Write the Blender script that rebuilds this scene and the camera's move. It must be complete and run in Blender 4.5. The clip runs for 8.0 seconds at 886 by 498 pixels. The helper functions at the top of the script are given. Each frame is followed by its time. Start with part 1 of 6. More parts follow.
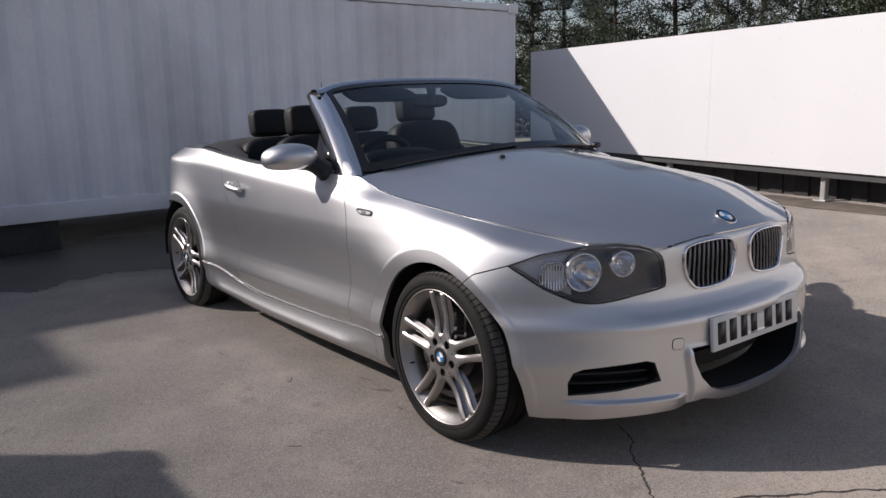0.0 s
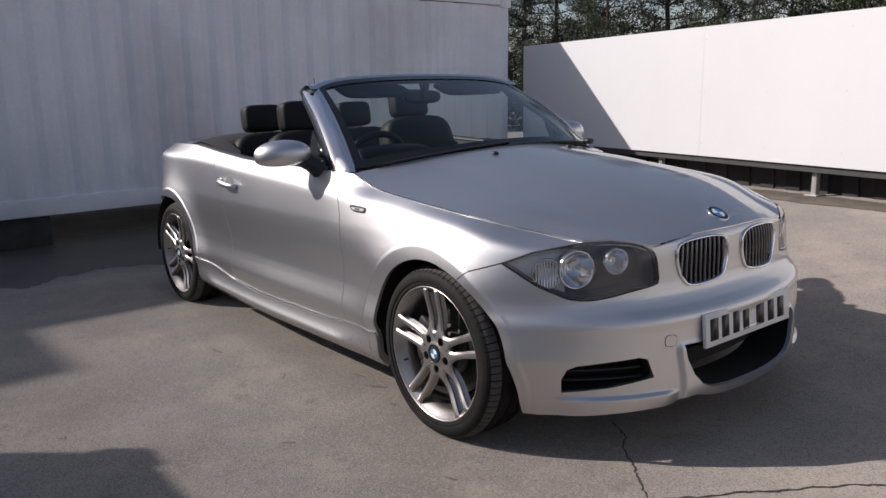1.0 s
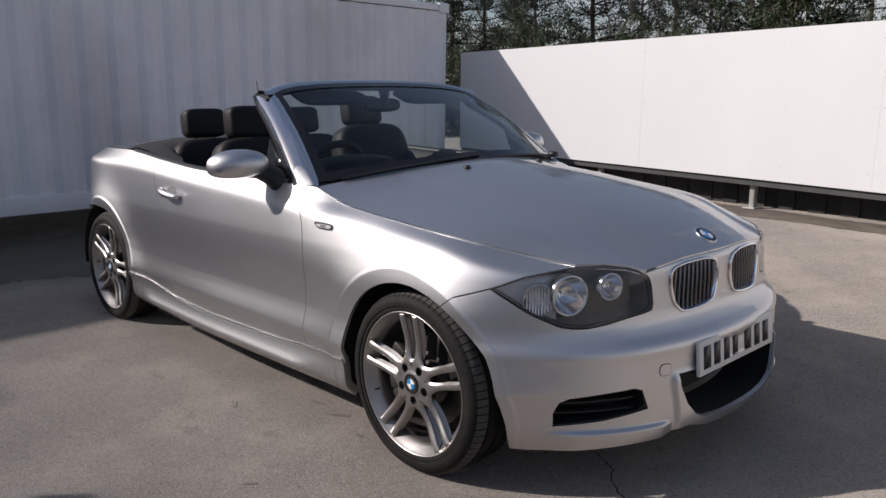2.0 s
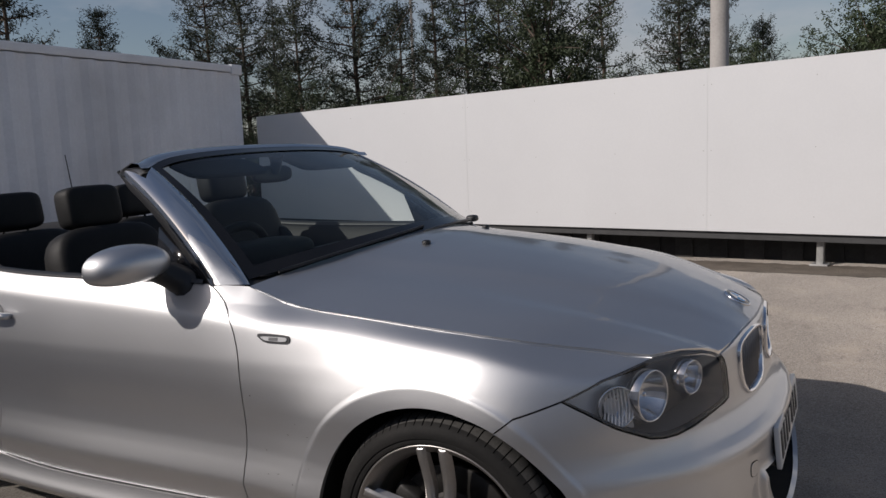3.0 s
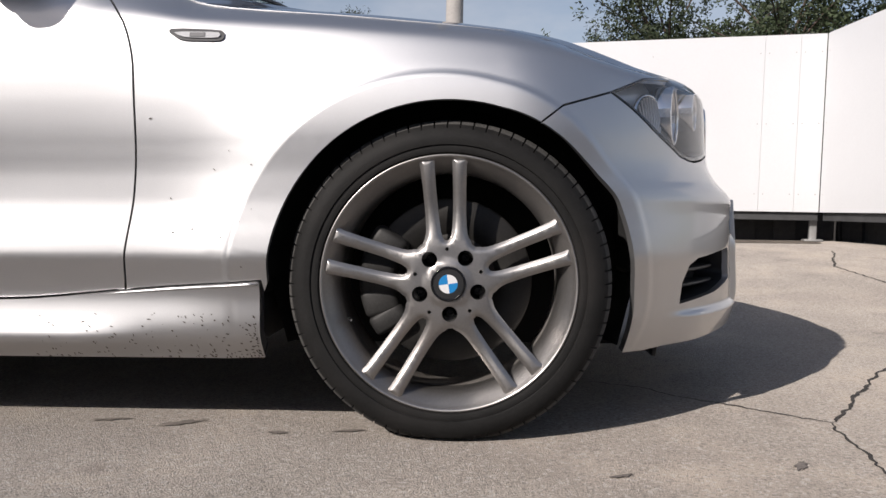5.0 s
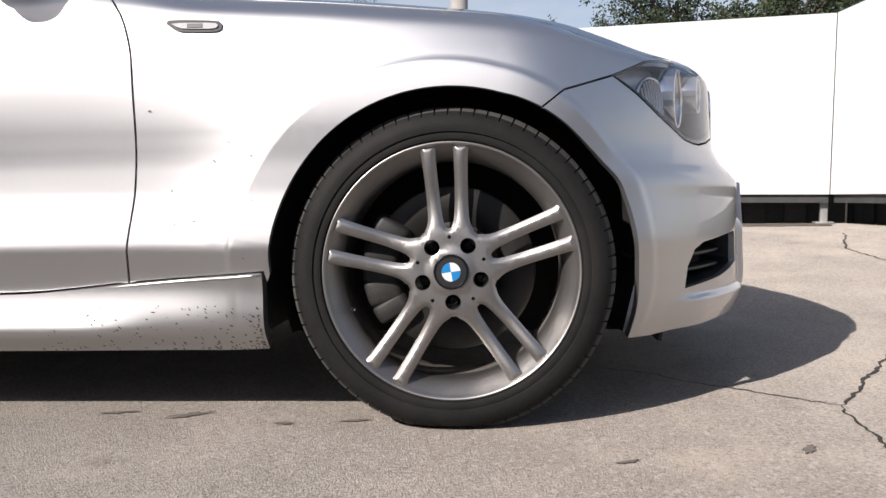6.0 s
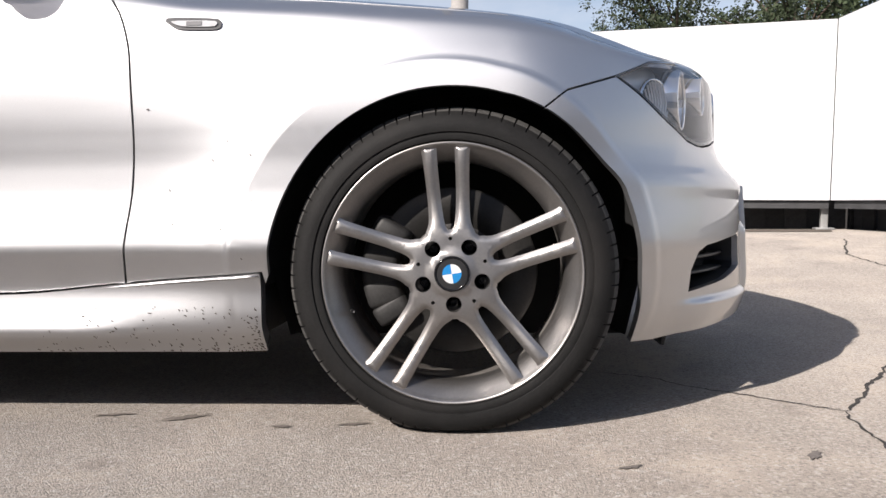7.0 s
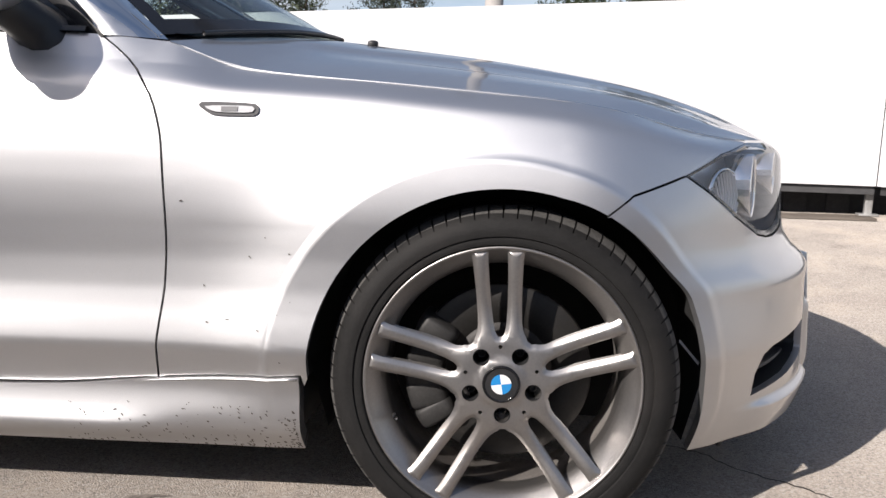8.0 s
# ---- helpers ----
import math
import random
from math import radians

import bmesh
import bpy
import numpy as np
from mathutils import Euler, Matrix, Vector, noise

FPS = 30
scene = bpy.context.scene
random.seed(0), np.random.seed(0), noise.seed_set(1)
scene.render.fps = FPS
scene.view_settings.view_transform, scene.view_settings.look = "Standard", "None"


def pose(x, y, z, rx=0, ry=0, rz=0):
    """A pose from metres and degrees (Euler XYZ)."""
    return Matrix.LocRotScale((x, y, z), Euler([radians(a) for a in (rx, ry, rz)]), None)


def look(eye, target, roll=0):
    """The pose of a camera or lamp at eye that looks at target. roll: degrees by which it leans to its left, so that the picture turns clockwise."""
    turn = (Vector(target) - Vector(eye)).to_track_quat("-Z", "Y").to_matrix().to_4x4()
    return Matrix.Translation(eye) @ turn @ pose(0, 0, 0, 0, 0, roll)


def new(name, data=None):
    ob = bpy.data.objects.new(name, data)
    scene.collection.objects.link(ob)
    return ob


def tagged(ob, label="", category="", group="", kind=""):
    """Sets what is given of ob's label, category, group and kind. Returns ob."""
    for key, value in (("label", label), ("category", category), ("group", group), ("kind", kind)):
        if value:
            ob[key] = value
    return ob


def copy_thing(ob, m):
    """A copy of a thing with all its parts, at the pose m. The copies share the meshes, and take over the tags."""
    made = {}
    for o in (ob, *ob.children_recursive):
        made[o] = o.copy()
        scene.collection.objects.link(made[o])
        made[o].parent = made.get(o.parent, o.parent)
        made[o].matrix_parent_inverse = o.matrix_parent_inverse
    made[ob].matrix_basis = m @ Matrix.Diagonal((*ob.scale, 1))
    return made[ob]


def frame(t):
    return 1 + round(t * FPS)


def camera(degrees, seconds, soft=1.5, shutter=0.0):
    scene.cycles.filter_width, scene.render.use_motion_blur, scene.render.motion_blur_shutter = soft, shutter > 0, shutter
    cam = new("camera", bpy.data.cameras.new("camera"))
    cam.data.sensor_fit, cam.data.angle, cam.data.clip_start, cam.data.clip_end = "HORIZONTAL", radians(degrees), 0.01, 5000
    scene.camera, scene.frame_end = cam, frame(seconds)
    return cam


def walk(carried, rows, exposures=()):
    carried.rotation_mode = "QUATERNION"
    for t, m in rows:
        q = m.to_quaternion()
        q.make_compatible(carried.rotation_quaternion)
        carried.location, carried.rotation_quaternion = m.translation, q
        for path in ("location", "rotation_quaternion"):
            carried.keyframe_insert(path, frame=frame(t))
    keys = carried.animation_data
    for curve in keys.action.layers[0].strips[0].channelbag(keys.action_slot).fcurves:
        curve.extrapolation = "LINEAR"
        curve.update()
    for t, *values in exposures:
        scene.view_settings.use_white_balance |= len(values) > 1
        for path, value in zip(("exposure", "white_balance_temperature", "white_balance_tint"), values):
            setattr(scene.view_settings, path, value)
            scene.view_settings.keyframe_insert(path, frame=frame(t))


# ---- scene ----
cam = camera(58.92, 8.0)
PATH = [
    (0, (2.1383, -2.4456, 1.1896), (0.5753, -1.2521, 0.8254), -1.99),
    (0.5, (2.1285, -2.4705, 1.2016), (0.5809, -1.2609, 0.8248), -1.78),
    (1, (2.1363, -2.4488, 1.2022), (0.5872, -1.2425, 0.8215), -1.95),
    (2.3, (1.6412, -2.4770, 1.2347), (0.3092, -1.0276, 0.8816), -0.35),
    (2.5, (1.4568, -2.4821, 1.2257), (0.2094, -0.9519, 0.9054), -0.90),
    (2.7, (1.2478, -2.4705, 1.2191), (0.1411, -0.8259, 0.9533), -3.08),
    (3, (0.9184, -2.4092, 1.2451), (-0.0363, -0.6686, 1.0024), -3.64),
    (3.2, (0.7244, -2.3652, 1.2148), (-0.0959, -0.5496, 1.0389), -4.01),
    (3.5, (0.4426, -2.3227, 1.0337), (-0.0451, -0.3911, 0.8568), -4.69),
    (3.7, (0.2989, -2.3178, 0.8255), (0.0171, -0.3471, 0.6328), -4.61),
    (4, (0.1405, -2.2741, 0.5607), (-0.0546, -0.2875, 0.4376), -3.07),
    (4.5, (0.0737, -2.3228, 0.4590), (-0.0266, -0.3287, 0.3432), 0.50),
    (5, (0.0651, -2.3253, 0.4461), (-0.0359, -0.3304, 0.3459), 0.10),
    (5.2, (0.0733, -2.3235, 0.4438), (-0.0421, -0.3308, 0.3187), -1.45),
    (6.3, (0.0802, -2.3129, 0.4418), (-0.0502, -0.3213, 0.3148), -0.83),
    (6.5, (0.0756, -2.3092, 0.4398), (-0.0516, -0.3167, 0.3226), -0.88),
    (7, (0.0750, -2.2991, 0.4355), (-0.0497, -0.3063, 0.3208), -0.64),
    (7.5, (0.0654, -2.2743, 0.4572), (-0.0593, -0.2818, 0.3374), -0.66),
    (7.8, (0.0481, -2.2090, 0.5627), (-0.1199, -0.2233, 0.3926), 0.45),
    (8, (0.0184, -2.1792, 0.7297), (-0.1635, -0.2066, 0.4544), 0.52),
]
walk(cam, [(t, look(eye, target, roll)) for t, eye, target, roll in PATH],
     [(0, 0.11, 6600, 17), (1.2, 0.11, 6600, 17), (2.3, -0.04, 6600, 16), (2.5, -0.07, 6600, 16), (3, -0.45, 6600, 14), (3.5, -0.76, 6600, 13), (4, -0.53, 6600, 13), (4.5, -0.11, 6600, 13), (5, 0.14, 6600, 14), (6.5, 0.54, 6600, 14), (8, 0.60, 6600, 14)])

# ---- light ----
SUN_FROM = Vector((-1.01, -1.13, 1.0)).normalized()
world = bpy.data.worlds.new("world")
scene.world = world
world.use_nodes = True
wn, wl = world.node_tree.nodes, world.node_tree.links
sky = wn.new("ShaderNodeTexSky")
sky.sky_type, sky.sun_disc = "NISHITA", False
sky.sun_elevation = math.asin(SUN_FROM.z)
sky.sun_rotation = math.atan2(SUN_FROM.x, SUN_FROM.y) % (2 * math.pi)
sky.dust_density, sky.ozone_density = 1.2, 0.7
where = wn.new("ShaderNodeTexCoord")
flat = wn.new("ShaderNodeMapping")
flat.inputs["Scale"].default_value = (1.0, 1.0, 2.6)
puffs = wn.new("ShaderNodeTexNoise")
puffs.inputs["Scale"].default_value, puffs.inputs["Detail"].default_value, puffs.inputs["Roughness"].default_value = 2.3, 7.0, 0.58
cover = wn.new("ShaderNodeValToRGB")
cover.color_ramp.elements[0].position, cover.color_ramp.elements[1].position = 0.40, 0.68
white = wn.new("ShaderNodeMix")
white.data_type = "RGBA"
white.inputs["B"].default_value = (7.0, 7.15, 7.5, 1)
wl.new(where.outputs["Generated"], flat.inputs["Vector"])
wl.new(flat.outputs[0], puffs.inputs["Vector"])
wl.new(puffs.outputs["Fac"], cover.inputs["Fac"])
height = wn.new("ShaderNodeSeparateXYZ")
thin = wn.new("ShaderNodeMapRange")   # clouds crowd towards the horizon and thin out overhead
thin.inputs["From Min"].default_value, thin.inputs["From Max"].default_value = 0.10, 0.34
thin.inputs["To Min"].default_value, thin.inputs["To Max"].default_value = 1.0, 0.1
share = wn.new("ShaderNodeMath")
share.operation = "MULTIPLY"
wl.new(where.outputs["Generated"], height.inputs[0])
wl.new(height.outputs["Z"], thin.inputs["Value"])
wl.new(cover.outputs["Color"], share.inputs[0])
wl.new(thin.outputs[0], share.inputs[1])
wl.new(share.outputs[0], white.inputs["Factor"])
wl.new(sky.outputs["Color"], white.inputs["A"])
wl.new(white.outputs["Result"], wn["Background"].inputs["Color"])
wn["Background"].inputs["Strength"].default_value = 0.09
sun = new("sun", bpy.data.lights.new("sun", "SUN"))
sun.data.energy, sun.data.angle, sun.data.color = 4.4, radians(0.53), (1.0, 0.955, 0.89)
sun.matrix_world = look(SUN_FROM * 30, (0, 0, 0))


# ---- materials ----
def material(name, color, rough=0.5, metal=0.0, vary=0.0, scale=8.0, fine=0.0, fine_scale=120.0, bump=0.0, bump_scale=60.0, coat=0.0, tint=None, spec=0.5, by_piece=0.0, rough_vary=0.0):
    """A surface with colour that varies at a coarse and a fine scale, and fine relief."""
    mat = bpy.data.materials.new(name)
    mat.use_nodes = True
    n, l = mat.node_tree.nodes, mat.node_tree.links
    b = n["Principled BSDF"]
    b.inputs["Roughness"].default_value, b.inputs["Metallic"].default_value = rough, metal
    b.inputs["Specular IOR Level"].default_value = spec
    b.inputs["Coat Weight"].default_value, b.inputs["Coat Roughness"].default_value = coat, 0.03
    b.inputs["Base Color"].default_value = (*color, 1)
    place = n.new("ShaderNodeTexCoord").outputs["Object"]
    tone = None
    for amount, size, detail in ((vary, scale, 6.0), (fine, fine_scale, 3.0)):
        if amount:
            tex = n.new("ShaderNodeTexNoise")
            tex.inputs["Scale"].default_value, tex.inputs["Detail"].default_value, tex.inputs["Roughness"].default_value = size, detail, 0.6
            l.new(place, tex.inputs["Vector"])
            ramp = n.new("ShaderNodeMapRange")
            ramp.inputs["From Min"].default_value, ramp.inputs["From Max"].default_value = 0.28, 0.72
            ramp.inputs["To Min"].default_value, ramp.inputs["To Max"].default_value = 1 - amount, 1 + amount
            l.new(tex.outputs["Fac"], ramp.inputs["Value"])
            if tone is None:
                tone = ramp.outputs[0]
            else:
                mul = n.new("ShaderNodeMath")
                mul.operation = "MULTIPLY"
                l.new(tone, mul.inputs[0])
                l.new(ramp.outputs[0], mul.inputs[1])
                tone = mul.outputs[0]
    if by_piece:
        info = n.new("ShaderNodeObjectInfo")
        ramp = n.new("ShaderNodeMapRange")
        ramp.inputs["To Min"].default_value, ramp.inputs["To Max"].default_value = 1 - by_piece, 1 + by_piece
        l.new(info.outputs["Random"], ramp.inputs["Value"])
        if tone is None:
            tone = ramp.outputs[0]
        else:
            mul = n.new("ShaderNodeMath")
            mul.operation = "MULTIPLY"
            l.new(tone, mul.inputs[0])
            l.new(ramp.outputs[0], mul.inputs[1])
            tone = mul.outputs[0]
    if tone is not None:
        mix = n.new("ShaderNodeVectorMath")
        mix.operation = "SCALE"
        mix.inputs[0].default_value = color
        l.new(tone, mix.inputs["Scale"])
        if tint is None:
            l.new(mix.outputs[0], b.inputs["Base Color"])
        else:
            tex = n.new("ShaderNodeTexNoise")
            tex.inputs["Scale"].default_value, tex.inputs["Detail"].default_value = scale * 0.45, 8.0
            l.new(place, tex.inputs["Vector"])
            cr = n.new("ShaderNodeMapRange")
            cr.inputs["From Min"].default_value, cr.inputs["From Max"].default_value = 0.50, 0.68
            cr.inputs["To Max"].default_value = tint[3]
            l.new(tex.outputs["Fac"], cr.inputs["Value"])
            two = n.new("ShaderNodeMix")
            two.data_type = "RGBA"
            two.inputs["B"].default_value = (*tint[:3], 1)
            l.new(cr.outputs[0], two.inputs["Factor"])
            l.new(mix.outputs[0], two.inputs["A"])
            l.new(two.outputs["Result"], b.inputs["Base Color"])
    if rough_vary:
        tex = n.new("ShaderNodeTexNoise")
        tex.inputs["Scale"].default_value, tex.inputs["Detail"].default_value = scale * 1.7, 6.0
        l.new(place, tex.inputs["Vector"])
        ramp = n.new("ShaderNodeMapRange")
        ramp.inputs["To Min"].default_value, ramp.inputs["To Max"].default_value = rough - rough_vary, rough + rough_vary
        l.new(tex.outputs["Fac"], ramp.inputs["Value"])
        l.new(ramp.outputs[0], b.inputs["Roughness"])
    if bump:
        tex = n.new("ShaderNodeTexNoise")
        tex.inputs["Scale"].default_value, tex.inputs["Detail"].default_value = bump_scale, 5.0
        l.new(place, tex.inputs["Vector"])
        bp = n.new("ShaderNodeBump")
        bp.inputs["Strength"].default_value, bp.inputs["Distance"].default_value = 1.0, bump
        l.new(tex.outputs["Fac"], bp.inputs["Height"])
        l.new(bp.outputs[0], b.inputs["Normal"])
    return mat


def glass(name, tint, gloss_rough=0.0, ior=1.5, haze=0.0):
    """Thin clear glass: it lets light straight through, tinted, and mirrors more at a slant."""
    mat = bpy.data.materials.new(name)
    mat.use_nodes = True
    n, l = mat.node_tree.nodes, mat.node_tree.links
    n.remove(n["Principled BSDF"])
    clear, gloss, slant, mix = n.new("ShaderNodeBsdfTransparent"), n.new("ShaderNodeBsdfGlossy"), n.new("ShaderNodeLayerWeight"), n.new("ShaderNodeMixShader")
    clear.inputs["Color"].default_value = (*tint, 1)
    gloss.inputs["Roughness"].default_value = gloss_rough
    slant.inputs["Blend"].default_value = 0.5
    flat_on = ((ior - 1) / (ior + 1)) ** 2
    steep, part_of, gain = (n.new("ShaderNodeMath") for _ in range(3))
    steep.operation, part_of.operation, gain.operation = "POWER", "MULTIPLY", "ADD"
    steep.inputs[1].default_value, part_of.inputs[1].default_value, gain.inputs[1].default_value = 4.5, 0.92 - flat_on, flat_on
    l.new(slant.outputs["Facing"], steep.inputs[0])
    l.new(steep.outputs[0], part_of.inputs[0])
    l.new(part_of.outputs[0], gain.inputs[0])
    l.new(gain.outputs[0], mix.inputs[0])
    l.new(clear.outputs[0], mix.inputs[1])
    l.new(gloss.outputs[0], mix.inputs[2])
    out = mix.outputs[0]
    if haze:
        milk, over = n.new("ShaderNodeBsdfDiffuse"), n.new("ShaderNodeMixShader")
        milk.inputs["Color"].default_value = (0.8, 0.8, 0.8, 1)
        over.inputs[0].default_value = haze
        l.new(out, over.inputs[1])
        l.new(milk.outputs[0], over.inputs[2])
        out = over.outputs[0]
    l.new(out, n["Material Output"].inputs["Surface"])
    return mat


def paint_flake():
    """Silver metallic car paint: flakes in two spreads over a little grey pigment, under clear lacquer."""
    mat = material("silver_paint", (0.64, 0.642, 0.65), rough=0.5, vary=0.03, scale=2.5, fine=0.05, fine_scale=900)
    n, l = mat.node_tree.nodes, mat.node_tree.links
    tone = n["Principled BSDF"].inputs["Base Color"].links[0].from_socket
    n.remove(n["Principled BSDF"])
    vor, bp = n.new("ShaderNodeTexVoronoi"), n.new("ShaderNodeBump")
    vor.inputs["Scale"].default_value = 1400
    l.new(n.new("ShaderNodeTexCoord").outputs["Object"], vor.inputs["Vector"])
    bp.inputs["Strength"].default_value, bp.inputs["Distance"].default_value = 0.12, 0.0003
    l.new(vor.outputs["Distance"], bp.inputs["Height"])

    def flakes(rough):
        node = n.new("ShaderNodeBsdfGlossy")
        node.distribution = "BECKMANN"
        node.inputs["Roughness"].default_value = rough
        l.new(tone, node.inputs["Color"])
        l.new(bp.outputs[0], node.inputs["Normal"])
        return node.outputs[0]

    def blend(share, under, over):
        node = n.new("ShaderNodeMixShader")
        node.inputs[0].default_value = share
        l.new(under, node.inputs[1])
        l.new(over, node.inputs[2])
        return node

    pigment = n.new("ShaderNodeBsdfDiffuse")
    pigment.inputs["Color"].default_value = (0.50, 0.50, 0.51, 1)
    base = blend(0.34, flakes(0.56), flakes(0.35))
    base = blend(0.15, base.outputs[0], pigment.outputs[0])
    lacquer, slant = n.new("ShaderNodeBsdfGlossy"), n.new("ShaderNodeFresnel")
    lacquer.inputs["Roughness"].default_value, slant.inputs["IOR"].default_value = 0.03, 1.5
    whole = blend(0.04, base.outputs[0], lacquer.outputs[0])
    l.new(slant.outputs[0], whole.inputs[0])
    l.new(whole.outputs[0], n["Material Output"].inputs["Surface"])
    return mat


PAINT = paint_flake()
PLASTIC = material("black_plastic", (0.018, 0.018, 0.019), rough=0.45, vary=0.15, scale=20, bump=0.0002, bump_scale=900)
GLOSS_BLACK = material("gloss_black", (0.008, 0.008, 0.009), rough=0.12, vary=0.1, scale=12)
VOID = material("dark_inside", (0.012, 0.012, 0.012), rough=0.85, vary=0.2, scale=15)
RUBBER = material("tyre_rubber", (0.013, 0.0127, 0.0125), spec=0.2, rough=0.7, vary=0.22, scale=14, fine=0.15, fine_scale=160, bump=0.0004, bump_scale=300, tint=(0.022, 0.020, 0.019, 0.5))
ALLOY = material("wheel_alloy", (0.42, 0.405, 0.392), rough=0.40, metal=0.95, vary=0.08, scale=9, fine=0.06, fine_scale=200, tint=(0.34, 0.30, 0.27, 0.45), rough_vary=0.08, coat=0.12)
ALLOY_DARK = material("brake_dust_alloy", (0.45, 0.42, 0.395), rough=0.48, metal=0.7, vary=0.2, scale=9, fine=0.12, fine_scale=160, tint=(0.09, 0.07, 0.06, 0.6))
IRON = material("cast_iron", (0.035, 0.033, 0.032), rough=0.6, metal=0.4, vary=0.2, scale=30, fine=0.2, fine_scale=250, tint=(0.16, 0.09, 0.05, 0.3))
DISC_STEEL = material("worn_disc_steel", (0.04, 0.038, 0.036), rough=0.45, metal=0.6, vary=0.15, scale=20, fine=0.1, fine_scale=200)
CHROME = material("chrome", (0.78, 0.78, 0.80), rough=0.07, metal=1.0, vary=0.04, scale=15)
SLAT = material("dark_chrome", (0.30, 0.30, 0.31), rough=0.22, metal=1.0)
CALIPER = material("caliper_iron", (0.032, 0.031, 0.03), rough=0.6, metal=0.3, vary=0.25, scale=30, fine=0.2, fine_scale=200)
DIRT = material("dried_mud", (0.06, 0.048, 0.038), rough=0.95, vary=0.3, scale=40)
LEATHER = material("black_leather", (0.010, 0.0098, 0.010), rough=0.6, spec=0.3, vary=0.2, scale=10, bump=0.0006, bump_scale=260)
CLOTH = material("roof_cloth", (0.02, 0.02, 0.022), rough=0.9, vary=0.15, scale=12, bump=0.0005, bump_scale=700)
TRIM_GREY = material("grey_trim", (0.16, 0.16, 0.165), rough=0.5, vary=0.1, scale=10)
WINDSCREEN = glass("windscreen_glass", (0.78, 0.87, 0.85))
LENS = glass("lamp_lens", (0.95, 0.955, 0.96), 0.02, 1.6, 0.045)
LAMP_SILVER = material("lamp_satin_silver", (0.88, 0.88, 0.89), rough=0.3, metal=0.3, vary=0.06, scale=25)
REPEATER = material("repeater_glass", (0.58, 0.58, 0.585), rough=0.15, vary=0.1, scale=60, coat=0.6)
PAPER = material("white_paper", (0.78, 0.79, 0.78), rough=0.8, vary=0.03, scale=20)
RUBBER_DUST_LIT = material("dusty_sunlit_tread", (0.06, 0.058, 0.055), rough=0.9, vary=0.25, scale=30, fine=0.2, fine_scale=200)
MIRROR = material("mirror_glass", (0.86, 0.87, 0.88), rough=0.01, metal=1.0)
REFLECTOR = material("lamp_reflector", (0.80, 0.80, 0.81), rough=0.10, metal=1.0, vary=0.05, scale=30)
LAMP_GREY = material("lamp_bezel", (0.055, 0.055, 0.058), rough=0.35, vary=0.1, scale=20)
PLATE_WHITE = material("plate_white", (0.72, 0.72, 0.70), rough=0.35, vary=0.05, scale=12)
PLATE_BLACK = material("plate_black", (0.02, 0.02, 0.02), rough=0.4)
BLUE = material("badge_blue", (0.02, 0.22, 0.52), rough=0.2)
WHITE = material("badge_white", (0.75, 0.75, 0.75), rough=0.2)
RED = material("tail_lamp_red", (0.30, 0.01, 0.012), rough=0.1, coat=0.6)


def tarmac():
    """Worn tarmac: warm and grey patches, dark stains, and light and dark chips of stone."""
    mat = material("worn_tarmac", (0.35, 0.312, 0.274), rough=0.93, vary=0.23, scale=1.3, fine=0.42, fine_scale=170, bump=0.0065, bump_scale=260, tint=(0.215, 0.182, 0.156, 0.5))
    n, l = mat.node_tree.nodes, mat.node_tree.links
    b = n["Principled BSDF"]
    base = b.inputs["Base Color"].links[0].from_socket
    place = n.new("ShaderNodeTexCoord").outputs["Object"]

    def mask(kind, scale, lo, hi):
        tex = n.new(kind)
        tex.inputs["Scale"].default_value = scale
        if kind == "ShaderNodeTexNoise":
            tex.inputs["Detail"].default_value, tex.inputs["Roughness"].default_value = 7.0, 0.62
            out = tex.outputs["Fac"]
        else:
            split = n.new("ShaderNodeSeparateColor")
            l.new(tex.outputs["Color"], split.inputs[0])
            out = split.outputs[0]
        l.new(place, tex.inputs["Vector"])
        ramp = n.new("ShaderNodeMapRange")
        ramp.inputs["From Min"].default_value, ramp.inputs["From Max"].default_value = lo, hi
        l.new(out, ramp.inputs["Value"])
        return ramp.outputs[0]

    def lay(under, color, amount, factor):
        scaled = n.new("ShaderNodeMath")
        scaled.operation = "MULTIPLY"
        scaled.inputs[1].default_value = amount
        l.new(factor, scaled.inputs[0])
        mix = n.new("ShaderNodeMix")
        mix.data_type = "RGBA"
        mix.inputs["B"].default_value = (*color, 1)
        l.new(scaled.outputs[0], mix.inputs["Factor"])
        l.new(under, mix.inputs["A"])
        return mix.outputs["Result"]

    out = lay(base, (0.43, 0.37, 0.31), 0.6, mask("ShaderNodeTexNoise", 2.6, 0.52, 0.66))
    out = lay(out, (0.15, 0.125, 0.108), 0.5, mask("ShaderNodeTexNoise", 5.5, 0.60, 0.72))
    out = lay(out, (0.44, 0.41, 0.38), 0.55, mask("ShaderNodeTexVoronoi", 150.0, 0.80, 0.88))
    out = lay(out, (0.12, 0.11, 0.10), 0.45, mask("ShaderNodeTexVoronoi", 185.0, 0.83, 0.90))
    l.new(out, b.inputs["Base Color"])
    b.inputs["Diffuse Roughness"].default_value = 1.0
    return mat


